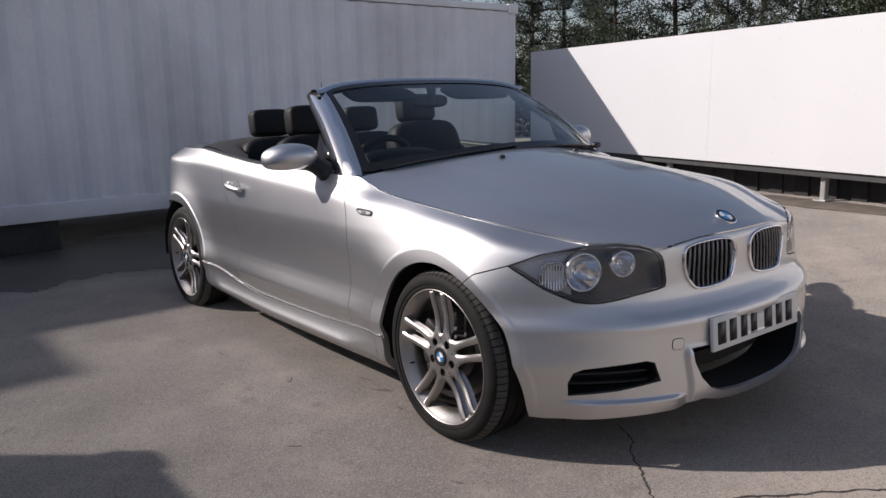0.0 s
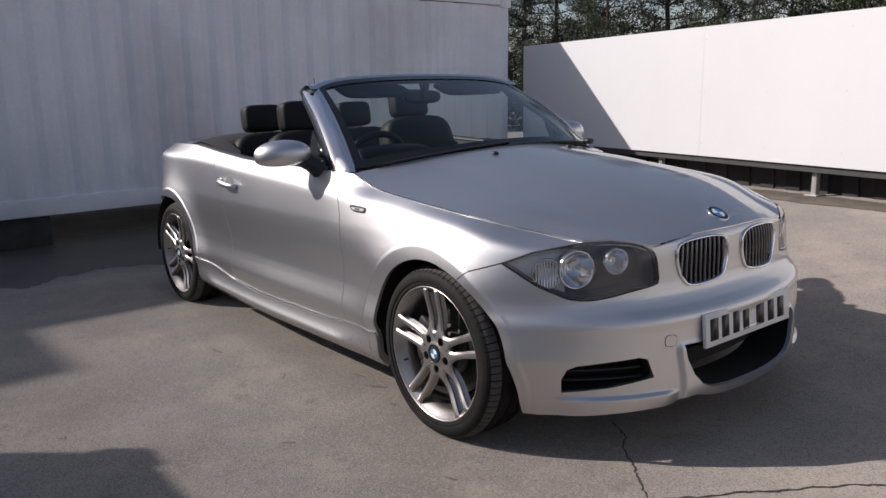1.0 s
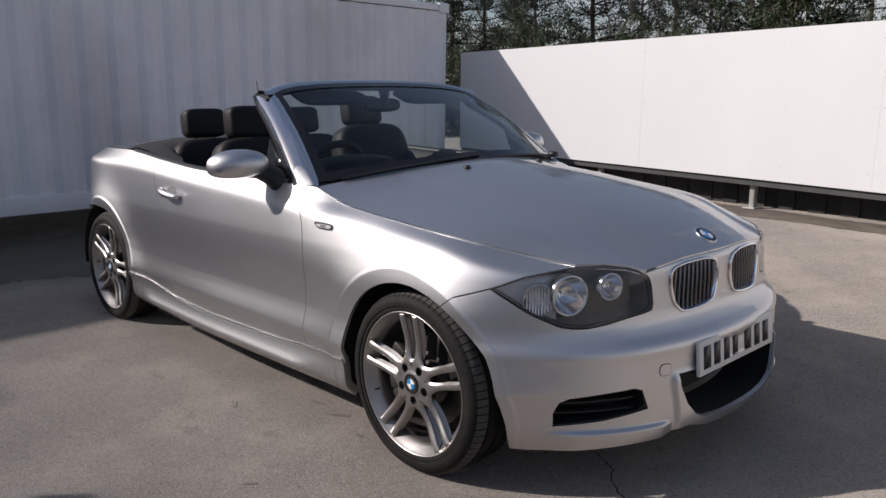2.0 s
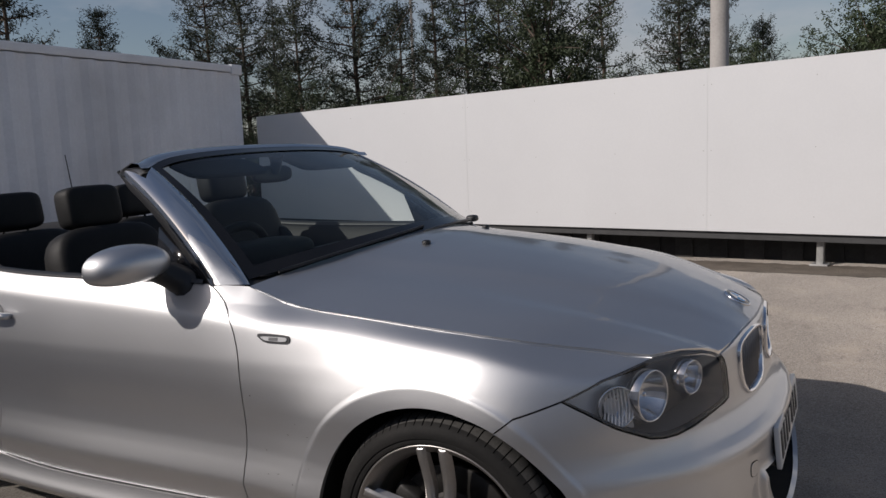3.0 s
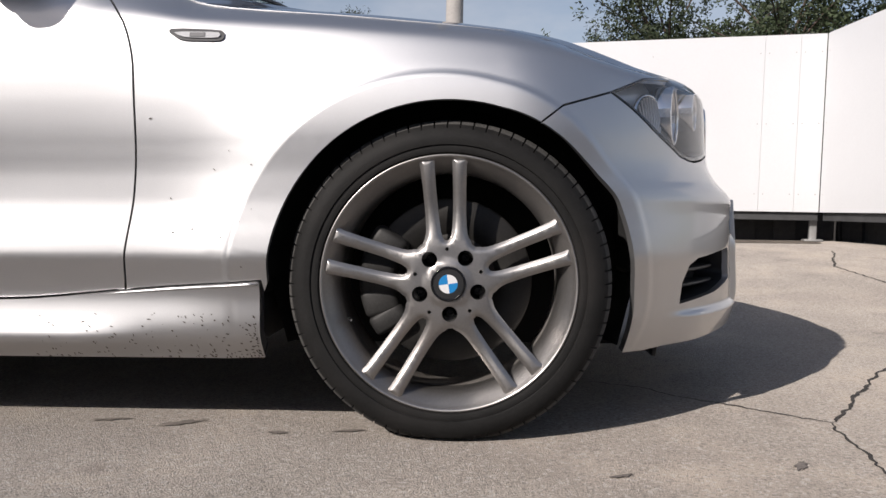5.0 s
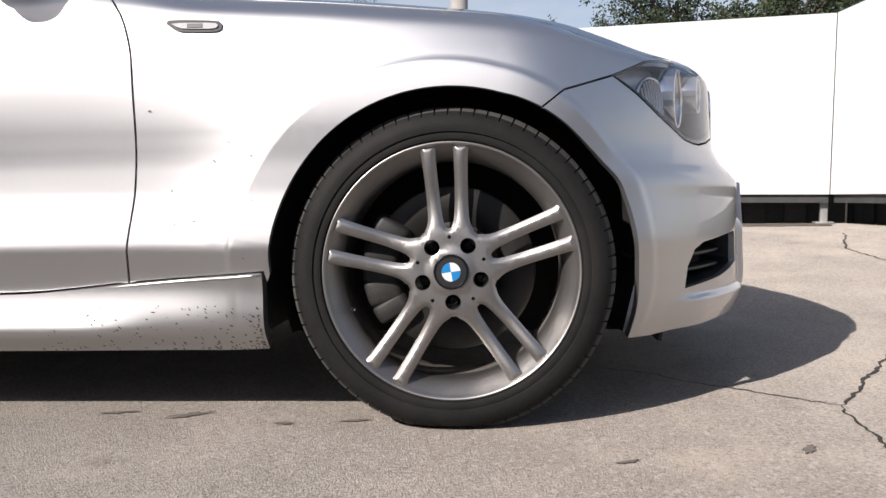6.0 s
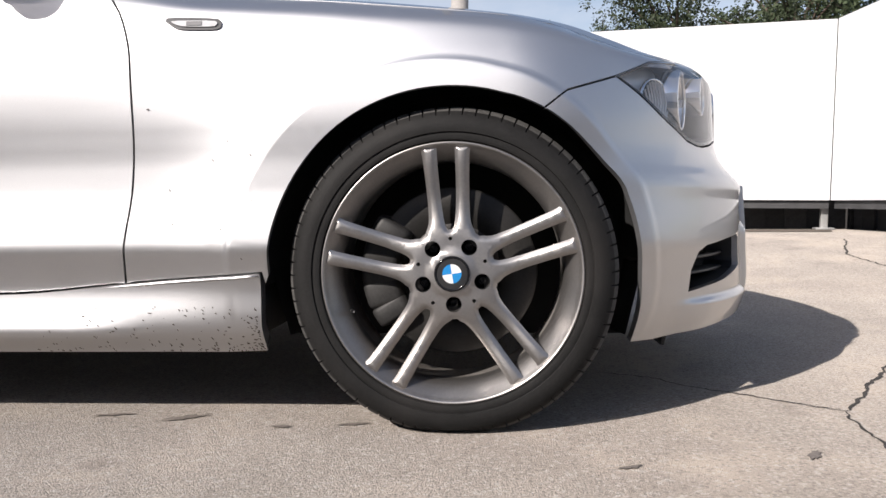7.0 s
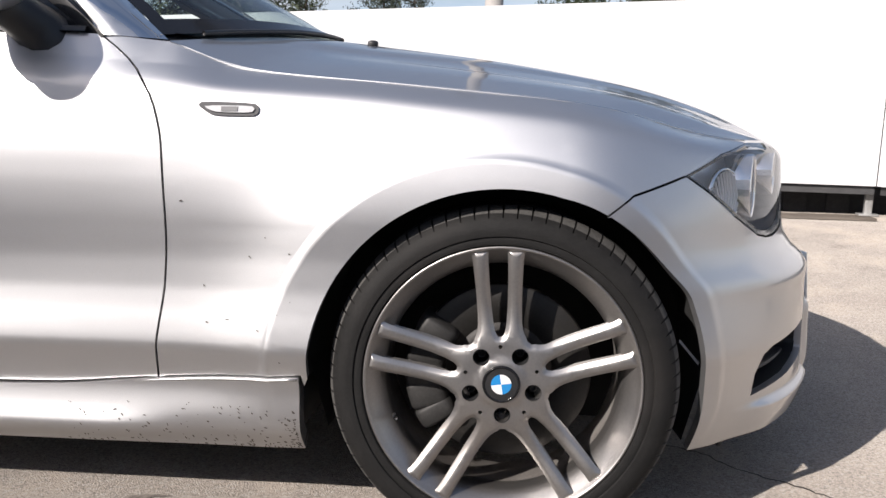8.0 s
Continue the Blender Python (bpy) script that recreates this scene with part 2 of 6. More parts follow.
GROUND = tarmac()
SOIL = material("damp_soil", (0.13, 0.108, 0.086), rough=0.95, vary=0.3, scale=5, fine=0.3, fine_scale=90, bump=0.006, bump_scale=60)
# damp tarmac, darkened further to paint in the shade beside the container
DAMP_SHADE = material("damp_shaded_tarmac", (0.075, 0.067, 0.060), rough=0.55, vary=0.35, scale=1.6, fine=0.3, fine_scale=120, bump=0.005, bump_scale=200)
CRACK = material("crack_dirt", (0.045, 0.04, 0.036), rough=1.0, vary=0.3, scale=30)
STAIN = material("oil_spot", (0.17, 0.148, 0.13), rough=0.85, vary=0.3, scale=30, fine=0.2, fine_scale=120)
STEEL_PAINT = material("container_paint", (0.75, 0.75, 0.78), rough=0.55, vary=0.07, scale=1.4, fine=0.04, fine_scale=40, bump=0.002, bump_scale=6, tint=(0.42, 0.41, 0.42, 0.5))
BOARD = material("white_board", (0.635, 0.64, 0.65), rough=0.55, vary=0.025, scale=1.2, fine=0.015, fine_scale=60)
POST = material("galvanised_post", (0.42, 0.42, 0.41), rough=0.5, metal=0.5, vary=0.15, scale=20)
RAIL = material("dark_rail", (0.05, 0.05, 0.052), rough=0.6, vary=0.2, scale=10)
FENCE = material("dark_fence_board", (0.035, 0.033, 0.032), rough=0.8, vary=0.3, scale=6, fine=0.2, fine_scale=60, by_piece=0.35)
CONCRETE_POLE = material("pole_grey", (0.36, 0.34, 0.32), rough=0.8, vary=0.12, scale=3, fine=0.1, fine_scale=60)
BARK = material("bark", (0.085, 0.062, 0.048), rough=0.95, vary=0.3, scale=4, fine=0.2, fine_scale=30)
NEEDLE = material("pine_needles", (0.036, 0.047, 0.029), rough=0.75, vary=0.35, scale=0.8, by_piece=0.2)
LEAF = material("broad_leaves", (0.040, 0.058, 0.024), rough=0.65, vary=0.4, scale=0.9, by_piece=0.25)
GRASS = material("rough_grass", (0.06, 0.085, 0.03), rough=0.9, vary=0.4, scale=0.7)


# ---- building helpers ----
def part(name, bm, mat, parent=None, label="", smooth=True):
    """Links a bmesh as one mesh object under a thing or a part."""
    me = bpy.data.meshes.new(name)
    bm.normal_update()
    layer = bm.verts.layers.float_vector.get("skin")
    normals = [tuple(v[layer]) for v in bm.verts] if layer else None
    bm.to_mesh(me)
    bm.free()
    if smooth:
        me.polygons.foreach_set("use_smooth", [True] * len(me.polygons))
    if normals:
        me.normals_split_custom_set_from_vertices(normals)
    for one in (mat if isinstance(mat, (list, tuple)) else (mat,)):
        me.materials.append(one)
    ob = new(name, me)
    if parent is not None:
        ob.parent = parent
    if label:
        ob["label"] = label
    return ob


def sharpen(bm, angle=35):
    bm.normal_update()
    for e in bm.edges:
        if len(e.link_faces) != 2 or e.calc_face_angle(0) > radians(angle):
            e.smooth = False
    return bm


def box(bm, size, at=(0, 0, 0), turn=None, bevel=0.0):
    m = Matrix.Translation(at) @ (turn.to_4x4() if turn is not None else Matrix.Identity(4)) @ Matrix.Diagonal((*size, 1))
    made = bmesh.ops.create_cube(bm, size=1.0, matrix=m)
    if bevel:
        edges = list({e for v in made["verts"] for e in v.link_edges})
        bmesh.ops.bevel(bm, geom=edges, offset=bevel, segments=2, affect="EDGES", profile=0.6)
    return bm


def grid_mesh(bm, pts, closed_u=False, closed_v=False, flip=False):
    """Faces over a grid of points pts[i][j]."""
    rows = [[bm.verts.new(p) for p in row] for row in pts]
    nu, nv = len(rows), len(rows[0])
    for i in range(nu if closed_u else nu - 1):
        for j in range(nv if closed_v else nv - 1):
            q = [rows[i][j], rows[(i + 1) % nu][j], rows[(i + 1) % nu][(j + 1) % nv], rows[i][(j + 1) % nv]]
            bm.faces.new(q[::-1] if flip else q)
    return rows


def lathe(bm, profile, steps=96, axis="Y", center=(0, 0, 0), closed=False):
    """Turns a profile of (radius, along) pairs about an axis."""
    pts = []
    for i in range(steps):
        a = 2 * math.pi * i / steps
        row = []
        for r, d in profile:
            if axis == "Y":
                row.append((center[0] + r * math.cos(a), center[1] + d, center[2] + r * math.sin(a)))
            elif axis == "X":
                row.append((center[0] + d, center[1] + r * math.cos(a), center[2] + r * math.sin(a)))
            else:
                row.append((center[0] + r * math.cos(a), center[1] + r * math.sin(a), center[2] + d))
        pts.append(row)
    grid_mesh(bm, pts, closed_u=True, closed_v=closed)
    return bm


def tube(bm, path, radius, sides=8, taper=1.0):
    """A round bar along a path."""
    path = [Vector(p) for p in path]
    rows = []
    for i, p in enumerate(path):
        d = (path[min(i + 1, len(path) - 1)] - path[max(i - 1, 0)]).normalized()
        u = d.orthogonal().normalized() if i == 0 else (u - d * u.dot(d)).normalized()
        v = d.cross(u)
        r = radius * (1 + (taper - 1) * i / max(len(path) - 1, 1))
        rows.append([p + (u * math.cos(2 * math.pi * k / sides) + v * math.sin(2 * math.pi * k / sides)) * r for k in range(sides)])
    made = grid_mesh(bm, rows, closed_v=True)
    bm.faces.new(made[0][::-1])
    bm.faces.new(made[-1])
    return bm


def soft_block(bm, size, at, power=4.0, turn=None, nu=24, nv=14):
    """A cushion: a block whose faces bulge and whose edges are round."""
    pts = []
    e = 2 / power
    sg = lambda c: math.copysign(abs(c) ** e, c)
    for i in range(nv + 1):
        v = -math.pi / 2 + math.pi * i / nv
        row = []
        for j in range(nu):
            u = 2 * math.pi * j / nu
            p = Vector((sg(math.cos(v)) * sg(math.cos(u)) * size[0] / 2, sg(math.cos(v)) * sg(math.sin(u)) * size[1] / 2, sg(math.sin(v)) * size[2] / 2))
            row.append(Vector(at) + (turn @ p if turn is not None else p))
        pts.append(row)
    grid_mesh(bm, pts, closed_v=True)
    bmesh.ops.remove_doubles(bm, verts=bm.verts, dist=1e-5)
    return bm


def inside(poly, p):
    poly = np.asarray(poly)
    x, y = p[..., 0], p[..., 1]
    hit = np.zeros(x.shape, bool)
    j = len(poly) - 1
    for i in range(len(poly)):
        xi, yi, xj, yj = poly[i][0], poly[i][1], poly[j][0], poly[j][1]
        with np.errstate(divide="ignore", invalid="ignore"):
            hit ^= ((yi > y) != (yj > y)) & (x < (xj - xi) * (y - yi) / (yj - yi) + xi)
        j = i
    return hit


def dense(poly, gap=0.012, rounding=0):
    """The closed outline with points no further apart than gap; corners cut 'rounding' times."""
    p = np.asarray(poly, float)
    for _ in range(rounding):
        q = np.roll(p, -1, 0)
        p = np.stack([0.8 * p + 0.2 * q, 0.2 * p + 0.8 * q], 1).reshape(-1, 2)
    out = []
    for a, b in zip(p, np.roll(p, -1, 0)):
        k = max(1, int(math.ceil(np.linalg.norm(b - a) / gap)))
        out += [a + (b - a) * i / k for i in range(k)]
    return np.array(out)


def panel(outline, skin, cols, rows, holes=(), depth=0.014, gap=0.012, rounding=0, offset=0.0, flip=False, mirror=False, rings=(), extra=None):
    """A sheet of bodywork: an outline in the skin's two coordinates, cut out, laid on the skin, its rim turned inwards by depth."""
    from mathutils.geometry import delaunay_2d_cdt
    rims = [dense(outline, gap, rounding)] + [dense(h, gap, rounding) for h in holes]
    uu, vv = np.meshgrid(cols, rows)
    pts = np.stack([uu.ravel(), vv.ravel()], -1)
    for cx, cz, radii, count in rings:
        r = np.hypot(pts[:, 0] - cx, pts[:, 1] - cz)
        pts = pts[(r < min(radii) - 0.008) | (r > max(radii) + 0.008)]
        a = np.arange(count) * 2 * np.pi / count
        pts = np.concatenate([pts] + [np.stack([cx + q * np.cos(a), cz + q * np.sin(a)], -1) for q in radii])
    if extra is not None:
        pts = np.concatenate([pts, extra])
    keep = inside(rims[0], pts)
    for h in rims[1:]:
        keep &= ~inside(h, pts)
    pts = pts[keep]
    border = np.concatenate(rims)
    if len(pts):
        near = np.array([np.min(np.abs(border - p).max(1)) for p in pts])
        pts = pts[near > gap * 0.42]
    verts, edges, base = [], [], 0
    for r in rims:
        edges += [(base + i, base + (i + 1) % len(r)) for i in range(len(r))]
        verts += [Vector(p) for p in r]
        base += len(r)
    verts += [Vector(p) for p in pts]
    v2, _, faces, _, _, _ = delaunay_2d_cdt(verts, edges, [], 0, 1e-6)
    uv = np.array([[v.x, v.y] for v in v2])
    mid = np.array([uv[list(f)].mean(0) for f in faces])
    ok = inside(rims[0], mid)
    for h in rims[1:]:
        ok &= ~inside(h, mid)
    p3 = skin(uv[:, 0], uv[:, 1])
    e = 1e-3
    du, dv = skin(uv[:, 0] + e, uv[:, 1]) - skin(uv[:, 0] - e, uv[:, 1]), skin(uv[:, 0], uv[:, 1] + e) - skin(uv[:, 0], uv[:, 1] - e)
    nrm = np.cross(du, dv)
    nrm /= np.maximum(np.linalg.norm(nrm, axis=1, keepdims=True), 1e-9)
    if flip:
        nrm = -nrm
    p3 = p3 + nrm * offset
    bm = bmesh.new()
    skin_n = bm.verts.layers.float_vector.new("skin")
    bv = [bm.verts.new(p) for p in p3]
    for v, n in zip(bv, nrm):
        v[skin_n] = n
    for f, good in zip(faces, ok):
        if good:
            a, b, c = (uv[i] for i in f)
            turn = (b[0] - a[0]) * (c[1] - a[1]) - (b[1] - a[1]) * (c[0] - a[0])
            f = list(f) if (turn > 0) != flip else list(f)[::-1]
            bm.faces.new([bv[i] for i in f])
    if depth:
        rim = [ed for ed in bm.edges if len(ed.link_faces) == 1]
        index = {v: i for i, v in enumerate(bv)}
        pairs = []
        for ed in rim:
            lp = ed.link_faces[0].loops
            pairs.append(next((q.vert, q.link_loop_next.vert) for q in lp if q.edge == ed))
        out_n = {}
        for a, b in pairs:
            d = np.cross(p3[index[b]] - p3[index[a]], nrm[index[a]])
            for v in (a, b):
                out_n[v] = out_n.get(v, 0) + d / max(np.linalg.norm(d), 1e-9)
        hi, low = {}, {}
        for v, d in out_n.items():
            n = d / max(np.linalg.norm(d), 1e-9)
            p = p3[index[v]]
            hi[v], low[v] = bm.verts.new(p), bm.verts.new(p - nrm[index[v]] * depth)
            hi[v][skin_n] = low[v][skin_n] = n
        for a, b in pairs:
            bm.faces.new([hi[b], hi[a], low[a], low[b]])
    bmesh.ops.delete(bm, geom=[v for v in bm.verts if not v.link_faces], context="VERTS")
    if mirror:
        turn_over(bm)
    return bm


def turn_over(bm):
    """Mirrors a part to the other side of the car."""
    layer = bm.verts.layers.float_vector.get("skin")
    for v in bm.verts:
        v.co.y = -v.co.y
        if layer:
            n = v[layer]
            v[layer] = (n[0], -n[1], n[2])
    bmesh.ops.reverse_faces(bm, faces=bm.faces)


def thing(name, label, category, group="", at=None):
    ob = new(name)
    ob.empty_display_size = 0.2
    if at is not None:
        ob.matrix_world = at
    return tagged(ob, label, category, group)

# ---- shape of the body ----
def curve(*pts):
    """A smooth curve through (u, v) pairs: returns v(u), without overshoot."""
    u = np.array([p[0] for p in pts], float)
    v = np.array([p[1] for p in pts], float)
    h, d = np.diff(u), np.diff(v) / np.diff(u)
    m = np.zeros_like(v)
    m[0], m[-1] = d[0], d[-1]
    for i in range(1, len(v) - 1):
        if d[i - 1] * d[i] > 0:
            a, b = 2 * h[i] + h[i - 1], h[i] + 2 * h[i - 1]
            m[i] = (a + b) / (a / d[i - 1] + b / d[i])
    def at(q):
        q = np.clip(np.asarray(q, float), u[0], u[-1])
        i = np.clip(np.searchsorted(u, q) - 1, 0, len(u) - 2)
        t = (q - u[i]) / h[i]
        return ((1 + 2 * t) * (1 - t) ** 2 * v[i] + t * (1 - t) ** 2 * h[i] * m[i]
                + t * t * (3 - 2 * t) * v[i + 1] + t * t * (t - 1) * h[i] * m[i + 1])
    return at


def step(a, b, q):
    q = np.clip((np.asarray(q, float) - a) / (b - a), 0, 1)
    return q * q * (3 - 2 * q)


AXLE = 2.66          # wheelbase
NOSE0, TAIL0 = 0.10, -2.60   # where the plan begins to round
# upper edge of the sides: height and half width
edge_z = curve((-3.6, 0.93), (-3.2, 0.955), (-2.8, 0.972), (-2.4, 0.978), (-1.9, 0.950), (-1.55, 0.931), (-0.75, 0.917), (-0.62, 0.907), (-0.5, 0.862), (-0.38, 0.846), (-0.2, 0.831), (0, 0.812), (0.1, 0.802), (0.2, 0.786), (0.3, 0.760), (0.36, 0.745), (0.5, 0.732))
edge_w = curve((-3.6, 0.70), (-2.9, 0.70), (-2.6, 0.715), (-2.3, 0.745), (-1.9, 0.774), (-1.2, 0.802), (-0.75, 0.791), (-0.62, 0.756), (-0.5, 0.750), (-0.38, 0.762), (-0.2, 0.770), (0, 0.770), (0.1, 0.763), (0.2, 0.745), (0.3, 0.720), (0.4, 0.722), (0.5, 0.76))
crease = curve((-3.6, 0.915), (-2.6, 0.912), (-2.28, 0.905), (-1.72, 0.886), (-1.1, 0.855), (-0.58, 0.823), (-0.18, 0.797), (0.1, 0.775), (0.3, 0.738), (0.5, 0.71))
lower = curve((0.10, 0.765), (0.14, 0.780), (0.20, 0.800), (0.27, 0.812), (0.31, 0.8255), (0.335, 0.8360), (0.347, 0.8412), (0.354, 0.8432), (0.363, 0.8442), (0.39, 0.8425), (0.43, 0.8383), (0.47, 0.8357), (0.51, 0.8360), (0.56, 0.8397), (0.62, 0.8456), (0.67, 0.8501), (0.72, 0.8528), (0.80, 0.8530), (0.9, 0.852))
nose_x = curve((0.12, 0.655), (0.17, 0.70), (0.25, 0.722), (0.36, 0.714), (0.44, 0.7135), (0.464, 0.7165), (0.474, 0.7135), (0.515, 0.674), (0.55, 0.653), (0.60, 0.645), (0.70, 0.643), (0.73, 0.63), (0.78, 0.57))
tail_x = curve((0.15, -3.44), (0.3, -3.52), (0.5, -3.54), (0.62, -3.53), (0.8, -3.50), (0.97, -3.44))


def half_width(x, z, s=None):
    """Half the body's width: a flat ledge over the shoulder crease, blisters over the wheels with a flat lip round each arch."""
    x, z = np.asarray(x, float), np.asarray(z, float)
    along = x if s is None else np.where(np.asarray(s, float) > NOSE0, s, x)
    zk = crease(x)
    lean = 0.018 + 0.026 * step(-0.80, -0.30, x)
    slim = 1 - 0.055 * step(-1.3, -2.6, x)
    base = lower(z) - lean * np.clip((z - 0.58) / (zk - 0.58), 0, 1.15) ** 1.6
    wk = lower(zk) - lean
    blister, top_blister = 0.0, 0.0
    for ax, out, wide in ((0.0, 0.032, 0.125), (-AXLE, 0.030, 0.12)):
        for zz, kind in ((z, 0), (zk, 1)):
            r = np.hypot(along - ax + (0.020 if ax == 0 else 0.0), zz - (0.296 if ax == 0 else 0.305))
            bump = out * np.exp(-((np.maximum(r, 0.405) - 0.345) / wide) ** 2) + 0.0048 * step(0.412, 0.398, r)
            bump = bump * step(0.10, 0.30, zz)
            if kind:
                top_blister = top_blister + bump
            else:
                blister = blister + bump
    wk = (wk + top_blister) * slim
    m = np.maximum((wk - edge_w(x)) / (edge_z(x) - zk), 0.05)
    d = 0.0075
    w = (base + blister) * slim - m * d * np.log1p(np.exp(np.clip((z - zk) / d, -40, 40)))
    # the doors draw in a little between the wheels
    return w - 0.008 * np.exp(-((x + 1.1) / 0.55) ** 2 - ((z - 0.47) / 0.12) ** 2)


def shell(s, z):
    """The body's outer skin: s runs along the right side (s = x) and on round the nose to its middle (s = NOSE0 + 1) or round the tail (s = TAIL0 - 1)."""
    s, z = np.broadcast_arrays(np.asarray(s, float), np.asarray(z, float))
    a = np.clip(s - NOSE0, 0, 1) * (np.pi / 2)
    b = np.clip(TAIL0 - s, 0, 1) * (np.pi / 2)
    n = 2 / 2.25
    x = np.where(s > NOSE0, NOSE0 + (nose_x(z) - NOSE0) * np.sin(a) ** n,
                 np.where(s < TAIL0, TAIL0 + (tail_x(z) - TAIL0) * np.sin(b) ** n, s))
    w = half_width(x, z, s)
    c = np.where(s > NOSE0, np.abs(np.cos(a)) ** n, np.where(s < TAIL0, np.abs(np.cos(b)) ** n, 1.0))
    return np.stack([x, -w * c, z], -1)



# ---- the yard ----
FENCE_A, FENCE_B = Vector((-5.934, 5.318, 0)), Vector((2.554, 3.665, 0))   # the long white hoarding's ends
FENCE_DIR = (FENCE_B - FENCE_A).normalized()
FENCE_OUT = Vector((-FENCE_DIR.y, FENCE_DIR.x, 0))                     # away from the yard
UP = Vector((0.0273, 0, 1))   # the yard slopes: plumb things lean a little against the ground under the car


def ground_z(x, y):
    """The tarmac lies flat under the car and rises a little towards the hoarding."""
    d = (x - FENCE_A.x) * FENCE_OUT.x + (y - FENCE_A.y) * FENCE_OUT.y
    return 0.21 * float(step(-3.3, -0.25, d)) * float(step(7.5, 2.5, x))


def build_ground():
    bm = bmesh.new()
    near = list(np.arange(-9, 9.01, 0.25))
    axis = [-600, -250, -100, -50, -25, -15] + near + [15, 25, 50, 100, 250, 600]
    grid_mesh(bm, [[(x, y, ground_z(x, y)) for y in axis] for x in axis])
    return tagged(part("ground", bm, GROUND), "worn brownish grey tarmac yard with cracks and stains", "ground", kind="structure")


build_ground()


def ribbon(name, pts, width, seed, mat, lift=0.002, label="thin dark ragged crack in the tarmac"):
    """A ragged crack or streak lying on the tarmac."""
    rnd = random.Random(seed)
    fine = []
    for a, b in zip(pts, pts[1:]):
        k = max(2, int((Vector(b) - Vector(a)).length / 0.014))
        fine += [Vector(a).lerp(Vector(b), i / k) for i in range(k)]
    fine.append(Vector(pts[-1]))
    bm = bmesh.new()
    rows, wander, thick = [], 0.0, 0.9
    for i, p in enumerate(fine):
        d = (fine[min(i + 1, len(fine) - 1)] - fine[max(i - 1, 0)]).normalized()
        n = Vector((-d.y, d.x))
        wander = 0.6 * wander + rnd.uniform(-0.0065, 0.0065)
        c = p + n * wander
        thick = thick * (0.93 if width > 0.1 else 0.3) + rnd.uniform(0.35, 1.3) * (0.07 if width > 0.1 else 0.7)
        w = width * thick * min(1, 0.25 + i / 4, 0.25 + (len(fine) - 1 - i) / 4)
        rows.append([(c.x + n.x * s * w, c.y + n.y * s * w, ground_z(c.x, c.y) + lift) for s in (-0.5, 0.5)])
    grid_mesh(bm, rows, flip=True)
    return tagged(part(name, bm, mat), label, name.replace("_", " "), kind="structure")


ribbon("crack", [(0.34, -0.29), (0.47, -0.36), (0.56, -0.475), (0.65, -0.54), (0.73, -0.605), (0.80, -0.665)], 0.0065, 1, CRACK)
ribbon("crack", [(0.80, -0.665), (0.87, -0.57), (0.93, -0.46), (1.0, -0.37), (1.08, -0.25), (1.18, -0.10), (1.35, 0.1)], 0.0095, 2, CRACK)
ribbon("crack", [(0.80, -0.665), (0.77, -0.78), (0.765, -0.88), (0.745, -0.98), (0.79, -1.15), (0.86, -1.3)], 0.007, 3, CRACK)
ribbon("crack", [(1.9, 1.2), (2.1, 1.6), (2.05, 2.2), (2.3, 2.8)], 0.012, 5, CRACK)


ribbon("dirt_strip", [tuple((FENCE_A.lerp(FENCE_B, f) - FENCE_OUT * 0.10)[:2]) for f in (0.1, 0.4, 0.7, 1.0)], 0.55, 9, SOIL, 0.003, "ragged strip of damp brown soil along the hoarding")


# lies inside the container's shadow; its dark colour deepens that shade
ribbon("damp_shade_strip", [(-4.6, -6.3), (-4.75, -3.0), (-5.0, 0.0), (-5.15, 3.0), (-5.4, 4.6)], 2.3, 12, DAMP_SHADE, 0.003, "dark damp strip of tarmac along the container, its shade painted in")


def spot(x, y, a, b, turn, seed):
    rnd = random.Random(seed)
    bm = bmesh.new()
    ring = []
    for i in range(22):
        q = 2 * math.pi * i / 22
        r = rnd.uniform(0.55, 1.15)
        u, v = a * r * math.cos(q), b * r * math.sin(q)
        px, py = x + u * math.cos(turn) - v * math.sin(turn), y + u * math.sin(turn) + v * math.cos(turn)
        ring.append(bm.verts.new((px, py, ground_z(px, py) + 0.0025)))
    bm.faces.new(ring)
    return tagged(part("stain", bm, STAIN), "small dark dirt stain on the tarmac", "stain", kind="structure")


for i, (x, y, a, b, q) in enumerate(((-0.56, -0.74, 0.055, 0.016, 0.5), (-0.34, -0.80, 0.022, 0.010, 0), (-0.93, -1.90, 0.03, 0.012, 0.3), (-0.20, -0.78, 0.04, 0.008, 0.2),
                                     (0.30, -1.02, 0.025, 0.008, 0.4), (-0.72, -0.72, 0.05, 0.01, 0.2), (0.62, -0.95, 0.03, 0.01, 1.0), (-1.5, -1.05, 0.05, 0.012, 0.1), (-0.95, -0.98, 0.04, 0.014, -0.6), (-0.30, -1.28, 0.03, 0.01, 0.9))):
    spot(x, y, a, b, q, 40 + i)


